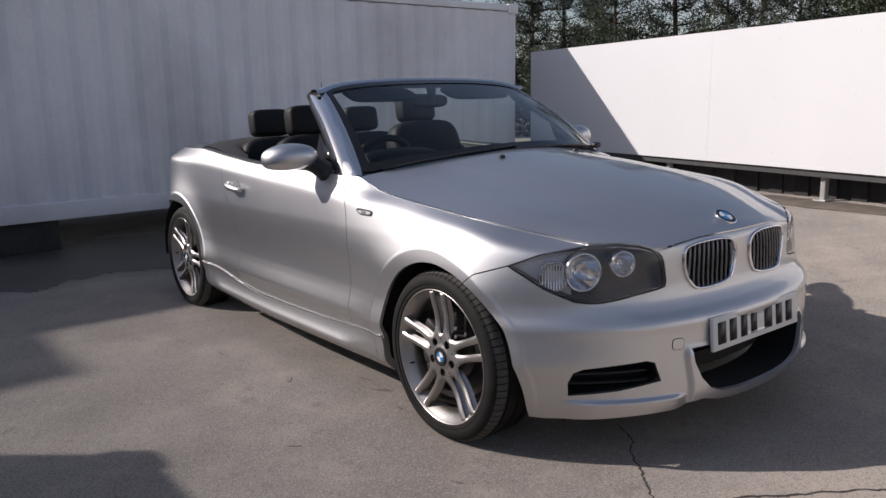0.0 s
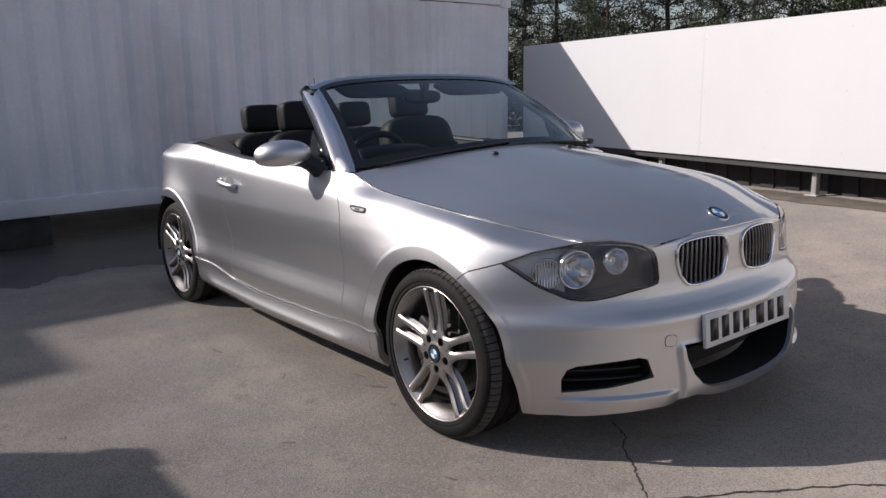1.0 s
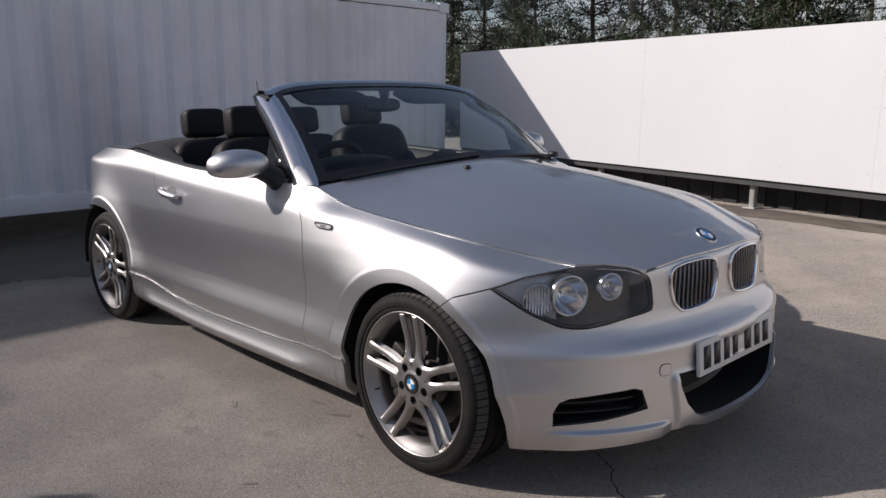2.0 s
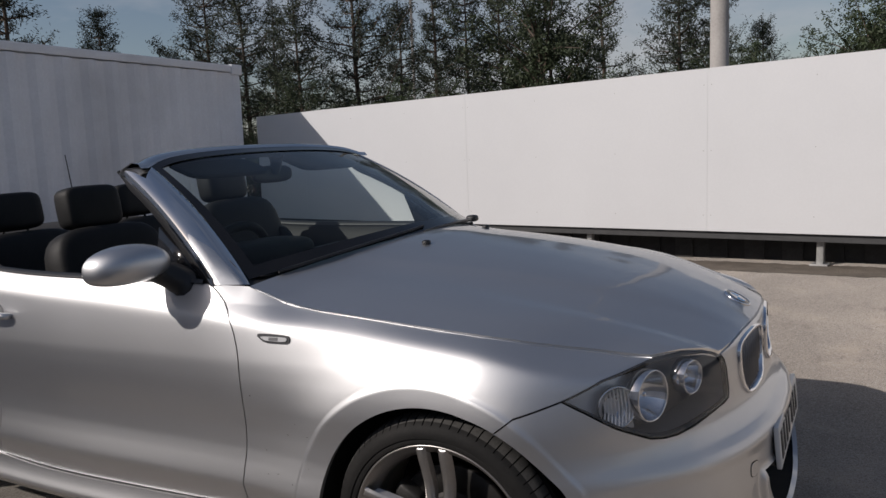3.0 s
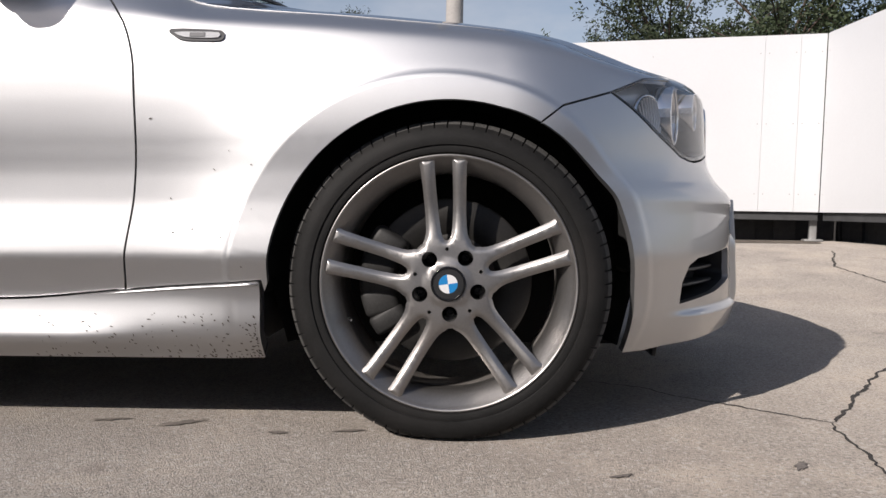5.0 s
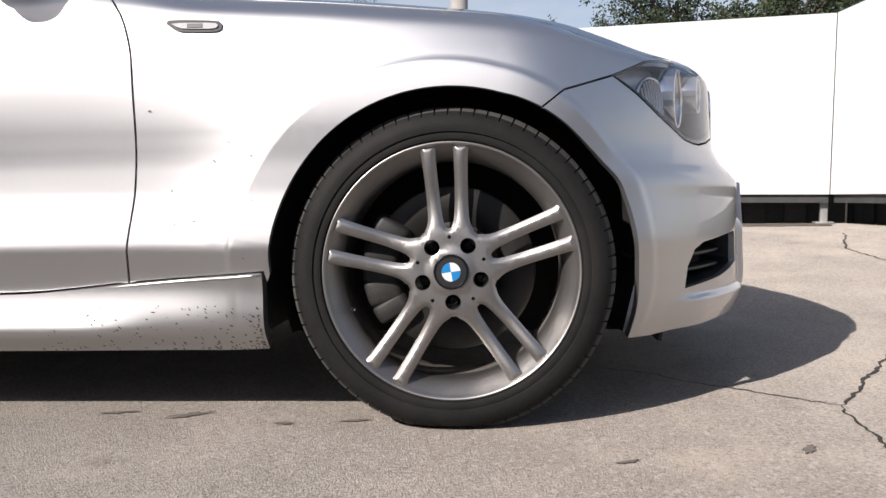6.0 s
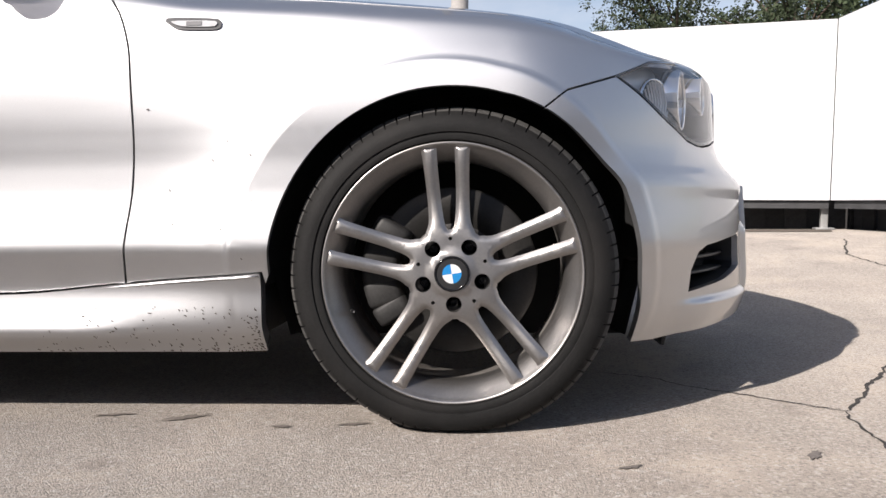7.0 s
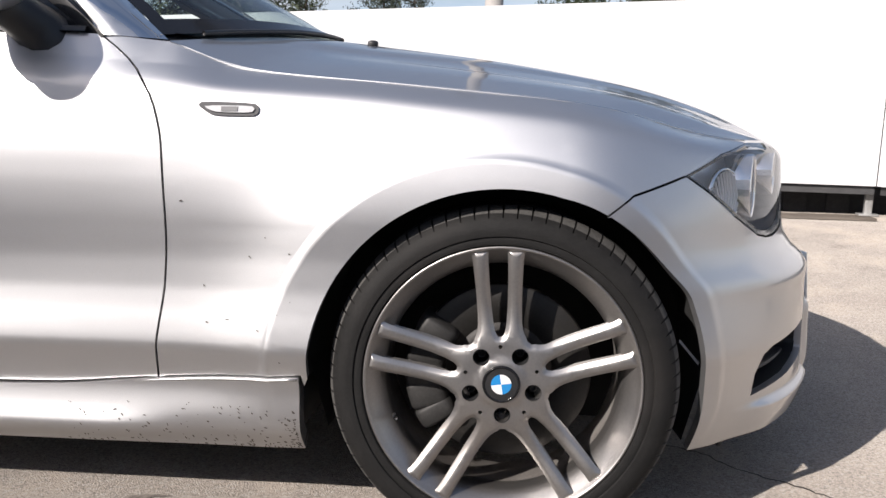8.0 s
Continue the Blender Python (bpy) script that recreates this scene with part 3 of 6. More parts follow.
# ---- the shipping containers ----
def container(name, length, width, height, label):
    """A steel shipping container along +y, its near long wall at x = 0, bottom at z = 0: corrugated walls, rails, corner posts and castings."""
    top = thing(name, label, "shipping container")
    pitch, deep = 0.276, 0.036
    def wall_line(n0, n1):
        out, u = [], n0
        while u < n1 - pitch * 0.99:
            out += [(u, 0), (u + 0.072, 0), (u + 0.14, deep), (u + 0.208, deep)]
            u += pitch
        return out + [(n1, 0)]
    for side in (0, 1):
        bm = bmesh.new()
        line = wall_line(0.12, length - 0.12)
        x0 = -0.006 if side == 0 else -width + 0.006
        rows = [[(x0 + (-d if side == 0 else d), u, z) for z in (0.16, height - 0.10)] for u, d in line]
        grid_mesh(bm, rows, flip=(side == 1))
        part("side_wall", bm, STEEL_PAINT, top, smooth=False)
    for end in (0, 1):
        bm = bmesh.new()
        line = wall_line(0.12, width - 0.12)
        y0 = 0.03 if end == 0 else length - 0.03
        rows = [[(-u, y0 + (d if end == 0 else -d), z) for z in (0.16, height - 0.10)] for u, d in line]
        grid_mesh(bm, rows, flip=(end == 1))
        part("end_wall", bm, STEEL_PAINT, top, smooth=False)
    for z, h in ((0.08, 0.16), (height - 0.05, 0.08)):
        for x in (-0.03, -width + 0.03):
            part("rail", box(bmesh.new(), (0.06, length - 0.3, h), (x, length / 2, z), bevel=0.008), STEEL_PAINT, top)
        for y in (0.03, length - 0.03):
            part("end_rail", box(bmesh.new(), (width - 0.3, 0.06, h), (-width / 2, y, z), bevel=0.008), STEEL_PAINT, top)
    for x in (-0.07, -width + 0.07):
        for y in (0.07, length - 0.07):
            part("corner_post", box(bmesh.new(), (0.13, 0.13, height - 0.24), (x, y, height / 2), bevel=0.012), STEEL_PAINT, top)
            for z in (0.06, height - 0.06):
                bm = box(bmesh.new(), (0.17, 0.17, 0.118), (x - 0.006 * (1 if x > -1 else -1) * -1, y, z), bevel=0.01)
                part("corner_casting", bm, STEEL_PAINT, top)
    bm = box(bmesh.new(), (width - 0.1, length - 0.1, 0.03), (-width / 2, length / 2, height - 0.045))
    part("roof", bm, STEEL_PAINT, top)
    part("floor_frame", box(bmesh.new(), (width - 0.1, length - 0.1, 0.06), (-width / 2, length / 2, 0.14)), RAIL, top)
    return top


big = container("shipping_container", 12.19, 2.44, 2.18, "pale grey corrugated steel shipping container on timber blocks")
big.matrix_world = pose(-5.711, 4.832, 0.25, -0.26, 1.56, 1.74) @ pose(0, -12.19, 0)
for along in (-0.3, -3.0, -6.0, -9.0, -11.9):
    for back in (-0.2, -2.25):
        p = big.matrix_world @ Vector((back, 12.19 + along, 0))
        bm = box(bmesh.new(), (0.28, 0.5, p.z), (0, 0, p.z / 2), bevel=0.01)
        ob = tagged(part("timber_block", bm, FENCE), "dark timber block under the container", "timber block", "container blocks")
        ob.matrix_world = pose(p.x, p.y, 0, 0, 0, 1.74)
# unseen copy towards the sun, added so that its shadow crosses the near tarmac
other = copy_thing(big, pose(-2.91, -4.29, 0.12, 0, 0, -90) @ pose(2.44, 0, 0))
other["label"] = "unseen pale grey steel shipping container behind the car park, added for its shadow"


# ---- unseen plain blocks on the sunny side, added to cast the yard's shadow edges ----
def block(name, x0, x1, y0, y1, height, label):
    """A flat-roofed block with a parapet, out of view, added for its shadow."""
    top = thing(name, label, "building", at=pose((x0 + x1) / 2, (y0 + y1) / 2, 0))
    part("wall", box(bmesh.new(), (x1 - x0, y1 - y0, height - 0.25), (0, 0, (height - 0.25) / 2)), STEEL_PAINT, top, smooth=False)
    part("parapet", box(bmesh.new(), (x1 - x0 + 0.06, y1 - y0 + 0.06, 0.25), (0, 0, height - 0.125), None, 0.02), TRIM_GREY, top)
    return top


block("building", -16.0, -9.3, -10.1, -4.6, 6.6, "unseen plain grey flat-roofed block behind the container, added to cast shade")
block("building", -16.0, -9.3, -22.0, -10.15, 7.5, "unseen taller plain grey flat-roofed block beside the yard, added to cast shade")


# ---- the white hoarding ----
def hoarding(name, a, b, bottom_a, bottom_b, top_a, top_b, seams, posts, out, label):
    """White sheets on a dark rail and grey posts. 'seams' are distances along it at which sheets meet."""
    top = thing(name, label, "hoarding")
    d = (b - a)
    run = d.length
    d = d / run
    marks = [0.0] + list(seams) + [run]
    lo = lambda u: bottom_a + (bottom_b - bottom_a) * u / run
    hi = lambda u: top_a + (top_b - top_a) * u / run
    at = lambda u, z: a + d * u + UP * z
    rnd = random.Random(17)
    for u0, u1 in zip(marks, marks[1:]):
        u0, u1 = u0 + 0.0008, u1 - 0.0008
        bm = bmesh.new()
        proud = rnd.uniform(0, 0.0012)
        corners = [(u0, lo(u0)), (u0, hi(u0)), (u1, hi(u1)), (u1, lo(u1))]
        f = [[bm.verts.new(at(u, z) + out * (o + proud)) for u, z in corners] for o in (0.0, 0.018)]
        bm.faces.new(f[0])
        bm.faces.new(f[1][::-1])
        for i in range(4):
            bm.faces.new([f[0][(i + 1) % 4], f[0][i], f[1][i], f[1][(i + 1) % 4]])
        bmesh.ops.recalc_face_normals(bm, faces=bm.faces)
        part("sheet", bm, BOARD, top, smooth=False)
        n = max(1, round((u1 - u0) / 0.8))
        bm = bmesh.new()
        for i in range(n + 1):
            for g in (0.10, 0.5, 0.9):
                u = min(max(u0 + (u1 - u0) * i / n, u0 + 0.03), u1 - 0.03)
                c = at(u, lo(u) + (hi(u) - lo(u)) * g) + out * (proud - 0.0015)
                turn = (-out).to_track_quat("Z", "Y").to_matrix().to_4x4()
                bmesh.ops.create_circle(bm, cap_ends=True, segments=8, radius=0.0045, matrix=Matrix.Translation(c) @ turn)
        tagged(part("screw_heads", bm, POST, top, smooth=False), "small grey screw heads", kind="stuff")
    for lift, which in ((-0.028, lo), (0.7, lo), (-0.08, hi)):
        p, q = at(0, which(0) + lift) + out * 0.03, at(run, which(run) + lift) + out * 0.03
        bm = bmesh.new()
        ends = [[bm.verts.new(c + out * o + UP * z) for o, z in ((0, -0.034), (0.05, -0.034), (0.05, 0.034), (0, 0.034))] for c in (p, q)]
        for i in range(4):
            bm.faces.new([ends[0][i], ends[0][(i + 1) % 4], ends[1][(i + 1) % 4], ends[1][i]])
        bm.faces.new(ends[0][::-1])
        bm.faces.new(ends[1])
        bmesh.ops.recalc_face_normals(bm, faces=bm.faces)
        part("rail", bm, RAIL, top, smooth=False)
    turn = Matrix((d, out, UP)).transposed()
    for u in posts:
        p = a + d * u + out * 0.115
        g = ground_z(p.x, p.y)
        part("post", box(bmesh.new(), (0.052, 0.052, lo(u) + 0.9 - g), p + UP * ((lo(u) + 0.9 + g) / 2), turn, 0.006), POST, top)
        part("base_plate", box(bmesh.new(), (0.13, 0.13, 0.014), p + UP * (g + 0.009), turn, 0.003), POST, top)
    return top


hoarding("hoarding", FENCE_A, FENCE_B, 0.568, 0.431, 1.843, 1.750, (0.88, 3.33, 5.78, 8.22, 8.47), (0.70, 2.67, 4.65, 6.62, 8.635), FENCE_OUT, "long white sheet hoarding on a dark rail with short grey posts")
TURN_B = FENCE_B + Vector((0.36, -3.45, 0))
dir_b = (TURN_B - FENCE_B).normalized()
hoarding("hoarding", FENCE_B + dir_b * 0.01, TURN_B, 0.431, 0.42, 1.750, 1.765, (2.44,), (2.4,), Vector((-dir_b.y, dir_b.x, 0)), "white sheet hoarding that turns the corner of the yard")


def dark_fence(a, b, out, height, seed):
    """The row of dark boards behind the gap under the hoarding."""
    rnd = random.Random(seed)
    d = b - a
    run = d.length
    d = d / run
    turn = Matrix((d, out, Vector((0, 0, 1)))).transposed()
    top = thing("board_fence", "low fence of dark weathered boards behind the hoarding", "fence")
    n = int(run / 0.15)
    me = None
    for i in range(n):
        p = a + d * (0.075 + i * 0.15) + out * (0.30 + 0.022 * (i % 2) + rnd.uniform(-0.003, 0.003))
        if me is None:
            bm = box(bmesh.new(), (0.158, 0.02, height), (0, 0, height / 2), None, 0.003)
            ob = part("board", bm, FENCE, top, smooth=False)
            me = ob.data
        else:
            ob = new("board", me)
            ob.parent = top
        ob.matrix_local = Matrix.Translation(p + Vector((0, 0, ground_z(p.x, p.y) - 0.01 + rnd.uniform(0, 0.01)))) @ turn.to_4x4()
    return top


dark_fence(FENCE_A, FENCE_B + FENCE_DIR * 0.75, FENCE_OUT, 0.62, 7)
dark_fence(FENCE_B - dir_b * 0.35, TURN_B, Vector((-dir_b.y, dir_b.x, 0)), 0.62, 8)


# ---- poles ----
def street_pole(at, radius, height, label, lean=0.0):
    top = thing("street_lamp", label, "street lamp", at=pose(*at))
    bm = bmesh.new()
    tube(bm, [(0, 0, -0.3), (0, 0, height * 0.5), (0, 0, height)], radius, 16, 0.62)
    part("pole", bm, CONCRETE_POLE, top)
    bm = bmesh.new()
    tube(bm, [(0, 0, height), (0, -0.25, height + 0.12), (0, -0.9, height + 0.18)], radius * 0.5, 10)
    part("arm", bm, CONCRETE_POLE, top)
    part("lamp_head", soft_block(bmesh.new(), (0.22, 0.6, 0.12), (0, -1.1, height + 0.18)), TRIM_GREY, top)
    return top


street_pole((-0.245, 4.70, 0, 0, 1.4, 0), 0.088, 6.4, "thick pale grey lamp post behind the hoarding")
street_pole((-29.0, 14.4, 0, 0, 1.4, -61), 0.08, 7.8, "thin dark lamp post far behind the container")
street_pole((-18.7, 31.3, 0, 0, 1.4, 0), 0.085, 12.0, "thin dark lamp post far behind the hoarding")


# ---- the trees behind ----
def leaf_cloud(tufts, rnd, blades, thin):
    """Tufts of small blades, as one mesh."""
    n = len(tufts) * blades
    gen = np.random.default_rng(rnd.randint(0, 10 ** 6))
    p = np.repeat(np.array([tuple(t[0]) for t in tufts]), blades, 0)
    r = np.repeat(np.array([t[1] for t in tufts]), blades)
    p = p + gen.normal(size=(n, 3)) * r[:, None] * 0.65
    d = gen.normal(size=(n, 3)) * (1, 1, 0.8) + (0, 0, 0.25)
    d /= np.linalg.norm(d, axis=1, keepdims=True)
    s = np.cross(d, gen.normal(size=(n, 3)))
    s /= np.linalg.norm(s, axis=1, keepdims=True)
    w = (thin * gen.uniform(0.7, 1.5, n))[:, None]
    length = (r * gen.uniform(0.5, 1.1, n))[:, None]
    verts = np.stack([p - s * w * 0.4, p + d * length * 0.5 - s * w, p + d * length, p + d * length * 0.5 + s * w], 1).reshape(-1, 3)
    me = bpy.data.meshes.new("crown")
    me.from_pydata(verts.tolist(), [], np.arange(n * 4).reshape(-1, 4).tolist())
    return me


def pine_mesh(seed, height, spread):
    """Trunk and boughs in loose whorls that turn up at their tips; needle tufts sit on the outer boughs, with sky between them."""
    rnd = random.Random(seed)
    wood, green = bmesh.new(), []
    lean = Vector((rnd.uniform(-0.03, 0.03), rnd.uniform(-0.03, 0.03), 1))
    tube(wood, [lean * (height * k / 6) + Vector((rnd.gauss(0, 0.03), rnd.gauss(0, 0.03), 0)) for k in range(7)], height * 0.014, 7, 0.12)
    z = height * rnd.uniform(0.08, 0.18)
    while z < height * 0.97:
        f = z / height
        reach = spread * (0.10 + 0.90 * (1 - f) ** 0.75) * min(1.0, 0.55 + 1.6 * f) * rnd.uniform(0.6, 1.15)
        turn = rnd.uniform(0, 2 * math.pi)
        for k in range(rnd.randint(3, 5)):
            a = turn + k * 1.45 + rnd.uniform(-0.4, 0.4)
            length = reach * rnd.uniform(0.6, 1.1)
            out = Vector((math.cos(a), math.sin(a), 0))
            base = lean * z
            bend = base + out * length * 0.6 + Vector((0, 0, rnd.uniform(0.02, 0.16) * length))
            tip = base + out * length + Vector((0, 0, rnd.uniform(0.28, 0.60) * length))
            tube(wood, [base, bend, tip], height * 0.0038, 4, 0.25)
            for c in range(int(5 + length * 10)):
                q = rnd.uniform(0.30, 1.0)
                p = base.lerp(bend, q / 0.6) if q < 0.6 else bend.lerp(tip, (q - 0.6) / 0.4)
                p = p + Vector((rnd.gauss(0, 0.10), rnd.gauss(0, 0.10), rnd.gauss(0.03, 0.07))) * (0.5 + length * 0.30)
                green.append((p, rnd.uniform(0.09, 0.17)))
        z += height * rnd.uniform(0.032, 0.055)
    for c in range(16):
        green.append((lean * (height * rnd.uniform(0.90, 1.0)), rnd.uniform(0.08, 0.14)))
    return wood, leaf_cloud(green, rnd, 14, 0.0145)


def broad_mesh(seed, height, spread):
    rnd = random.Random(seed)
    wood, green = bmesh.new(), []
    tube(wood, [(0, 0, 0), (0.05, 0.03, height * 0.3), (0, 0, height * 0.7)], height * 0.02, 7, 0.3)
    for k in range(60):
        a, e = rnd.uniform(0, 2 * math.pi), rnd.uniform(-0.3, 1.3)
        base = Vector((0, 0, height * rnd.uniform(0.12, 0.62)))
        far = Vector((math.cos(a) * spread * math.cos(e), math.sin(a) * spread * math.cos(e), height * 0.42 * math.sin(e))) * rnd.uniform(0.5, 1.05)
        tip = base + far
        tip.z = min(tip.z, height * rnd.uniform(0.86, 1.0))
        tube(wood, [base, base.lerp(tip, 0.5) + Vector((0, 0, 0.1)), tip], height * 0.005, 4, 0.3)
        for c in range(26):
            p = base.lerp(tip, rnd.uniform(0.4, 1.1)) + Vector((rnd.gauss(0, 0.24), rnd.gauss(0, 0.24), rnd.gauss(0, 0.22)))
            green.append((p, rnd.uniform(0.07, 0.14)))
    return wood, leaf_cloud(green, rnd, 22, 0.021)


def tree(name, label, maker, seed, height, spread, mat):
    top = thing(name, label, "tree", "trees behind the yard")
    wood, leaves = maker(seed, height, spread)
    part("trunk", wood, BARK, top)
    leaves.materials.append(mat)
    crown = new("crown", leaves)
    crown.parent = top
    return top


pines = [tree("pine_tree", "tall dark green pine with an open crown", pine_mesh, 11 + i, h, s, NEEDLE) for i, (h, s) in enumerate(((8.2, 2.7), (9.2, 2.3), (7.4, 3.0), (8.6, 3.3)))]
oaks = [tree("broadleaf_tree", "dense green broadleaf tree behind the hoarding", broad_mesh, 31 + i, h, s, LEAF) for i, (h, s) in enumerate(((6.2, 2.4), (7.4, 2.7)))]
tree_rnd = random.Random(5)
planted = set()


def plant(stock, i, bearing, distance, size):
    """Sets a tree at a bearing (degrees left of straight behind the car, seen from beside the front wheel) and a distance."""
    a = radians(90 + bearing)
    ob = stock[i % len(stock)]
    m = pose(0.4 + distance * math.cos(a), -2.3 + distance * math.sin(a), -0.4, 0, 0, tree_rnd.uniform(0, 360)) @ Matrix.Scale(size, 4)
    if ob.name in planted:
        ob = copy_thing(ob, pose(0, 0, 0))
    planted.add(ob.name)
    ob.matrix_world = m


for i, (b, dist, size) in enumerate(((60, 30, 1.0), (56, 27, 1.05), (50.7, 27, .92), (43.6, 28, 1.0), (41.2, 27, .97), (39.2, 31, .86), (37.3, 26, .98), (33.4, 27, 1.08), (30.2, 30, .92), (27.6, 26, .86), (25.3, 27, 1.02), (22.6, 30, 1.0),
                                     (19.5, 29, 1.0), (15.6, 28, 0.9), (10.6, 26, 0.98), (8.4, 30, 0.86), (5.2, 28, 0.66), (-7.5, 29, 0.80), (-12.5, 28, 0.85), (-19, 26, 0.85))):
    plant(pines, i, b, dist, size * 1.0)
for i, (b, dist, size) in enumerate(((57, 22, .62), (53, 23, .66), (48.5, 21, .56), (45, 23, .60), (41, 21, .52), (37, 23, .62), (33, 21, .54), (29, 22, .56), (25, 21, .54), (19.8, 24, 1.04), (21.5, 21, .58), (13.5, 22, .54), (7.2, 22, .72), (4.0, 24, .62),
                                     (0.6, 25, 0.60), (-1.4, 24, 0.80), (-3.4, 23, 0.92), (-5.6, 23, 0.86), (-8.8, 21, 0.98), (-12, 19, 1.02), (-15.5, 20, 1.0), (-19.5, 18, .95), (-24, 19, 1.05), (-29, 18, 1.0), (-35, 18, 1.0))):
    plant(oaks, i, b, dist, size)


# ---- the car ----
CAR_LABEL = "silver two-door convertible with its roof folded down and black leather seats"
car = thing("car", CAR_LABEL, "car")
HUB = Vector((0, -0.82, 0.305))
ARCH = 0.345


def shell_full(s, z):
    """The skin carried on round the nose to the left side, mirrored about its middle."""
    s = np.asarray(s, float)
    far = s > NOSE0 + 1
    p = shell(np.where(far, 2 * (NOSE0 + 1) - s, s), z)
    p[..., 1] = np.where(far, -p[..., 1], p[..., 1])
    return p


def arc(cx, cz, r, a0, a1, n):
    return [(cx + r * math.cos(radians(a0 + (a1 - a0) * i / n)), cz + r * math.sin(radians(a0 + (a1 - a0) * i / n))) for i in range(n + 1)]


def mirrored(pts):
    return [(2 * (NOSE0 + 1) - s, z) for s, z in reversed(pts)]


lamp_line = [(0.325, 0.672), (0.42, 0.708), (0.555, 0.730), (0.66, 0.730), (0.74, 0.720), (0.780, 0.709), (0.803, 0.697), (0.819, 0.681), (0.828, 0.658), (0.834, 0.630), (0.8385, 0.600), (0.834, 0.584), (0.815, 0.579), (0.745, 0.569), (0.69, 0.559), (0.63, 0.552), (0.59, 0.553), (0.55, 0.560), (0.46, 0.600), (0.385, 0.643)]
split_line = [(0.325, 0.672), (0.21, 0.640), (0.165, 0.607)]
door_front = [(-0.735, 0.914), (-0.698, 0.886), (-0.655, 0.846), (-0.620, 0.79), (-0.604, 0.71), (-0.602, 0.60), (-0.610, 0.48), (-0.625, 0.38), (-0.638, 0.288)]
door_rear = [(-1.95, 0.953), (-1.93, 0.86), (-1.88, 0.76), (-1.81, 0.66), (-1.77, 0.55), (-1.76, 0.44), (-1.79, 0.34), (-1.84, 0.268)]
def smooth_line(pts, n=30):
    f = curve(*[(z, x) for x, z in reversed(pts)])
    return [(float(f(z)), float(z)) for z in np.linspace(pts[0][1], pts[-1][1], n)]


door_front, door_rear = smooth_line(door_front), smooth_line(door_rear)
sill_line = curve((-2.4, 0.345), (-2.1, 0.315), (-1.8, 0.275), (-1.5, 0.262), (-0.87, 0.269), (-0.638, 0.288), (-0.33, 0.312))
hood_side = [(-0.62, 0.907), (-0.59, 0.896), (-0.56, 0.884), (-0.53, 0.872), (-0.5, 0.862), (-0.44, 0.8525), (-0.38, 0.846), (-0.2, 0.831), (0.0, 0.812), (0.1, 0.802), (0.2, 0.788), (0.3, 0.769), (0.4, 0.750), (0.48, 0.739), (0.555, 0.7325)]
G = 0.0022   # half a shut line

FINE_X = np.arange(-3.6, 2.2, 0.022)
FINE_Z = np.concatenate([np.arange(0.10, 0.332, 0.018), np.arange(0.332, 0.374, 0.0042), np.arange(0.380, 0.73, 0.018), np.arange(0.73, 1.0, 0.005)])
LIP = (0.356, 0.376, 0.394, 0.400, 0.405, 0.410, 0.416, 0.425, 0.438)


def wing(mirror):
    """A front wing, from the hood's edge to the sill, round the wheel arch."""
    out = [(s, z - 0.0022) for s, z in hood_side]
    out += [(0.50, 0.7225), (0.42, 0.708 - 0.001 + G), (0.325 - G, 0.672 + G), (0.21, 0.640 + G), (0.165, 0.607 + G)]
    out += arc(0, 0.305, ARCH, 61.2, 180, 40) + [(-0.352, 0.29), (-0.356, float(sill_line(-0.356)) + G)]
    out += [(x, float(sill_line(x)) + G) for x in np.arange(-0.38, -0.625, -0.03)] + [(x + G, z) for x, z in reversed(door_front)]
    return panel(out, shell, FINE_X, FINE_Z, mirror=mirror, rings=[(-0.020, 0.296, LIP, 180)])


def door_skin(mirror):
    out = [(x - G, z) for x, z in door_front]
    out += [(x, float(sill_line(x)) + G) for x in np.arange(-0.66, -1.83, -0.03)]
    out += [(x + G, z) for x, z in reversed(door_rear)]
    out += [(x, float(edge_z(x))) for x in np.arange(-1.9, -0.76, 0.05)]
    return panel(out, shell, FINE_X, FINE_Z, mirror=mirror, depth=0.02)


def quarter(mirror):
    out = [(x - G, z) for x, z in door_rear]
    out += [(x, float(sill_line(x)) + G) for x in np.arange(-1.87, -2.28, -0.03)] + [(-2.306, 0.335)]
    out += arc(-AXLE, 0.305, ARCH + 0.008, 5, 180, 40) + [(-AXLE - ARCH - 0.012, 0.24), (-AXLE - ARCH - 0.03, 0.17), (-3.22, 0.16), (-3.22, 0.93)]
    out += [(x, float(edge_z(max(x, -3.4)))) for x in np.arange(-3.16, -1.96, 0.06)]
    return panel(out, shell, np.arange(-4.1, 0.2, 0.024), FINE_Z, mirror=mirror, depth=0.02, rings=[(-AXLE, 0.305, LIP, 160)])


def sill(mirror):
    xs = np.arange(-0.36, -2.33, -0.03)
    out = [(x, float(sill_line(x)) - G) for x in xs]
    out += [(-2.335, 0.33), (-2.33, 0.18), (-2.25, 0.15)] + [(x, 0.148) for x in np.arange(-2.1, -0.4, 0.15)] + [(-0.366, 0.152)]
    def skin(x, z):
        p = shell(x, z)
        inner = step(-0.55, -0.75, x) * step(-2.3, -2.1, x)
        belly = 0.013 * np.exp(-((z - 0.185) / 0.030) ** 2) * inner
        tuck = 0.03 * step(0.20, 0.14, z)
        p[..., 1] -= 0.004 + 0.018 * step(0.30, 0.20, z) + belly - tuck * 0.6
        return p
    return panel(out, skin, np.arange(-2.4, -0.3, 0.02), np.arange(0.14, 0.36, 0.008), mirror=mirror, depth=0.03)


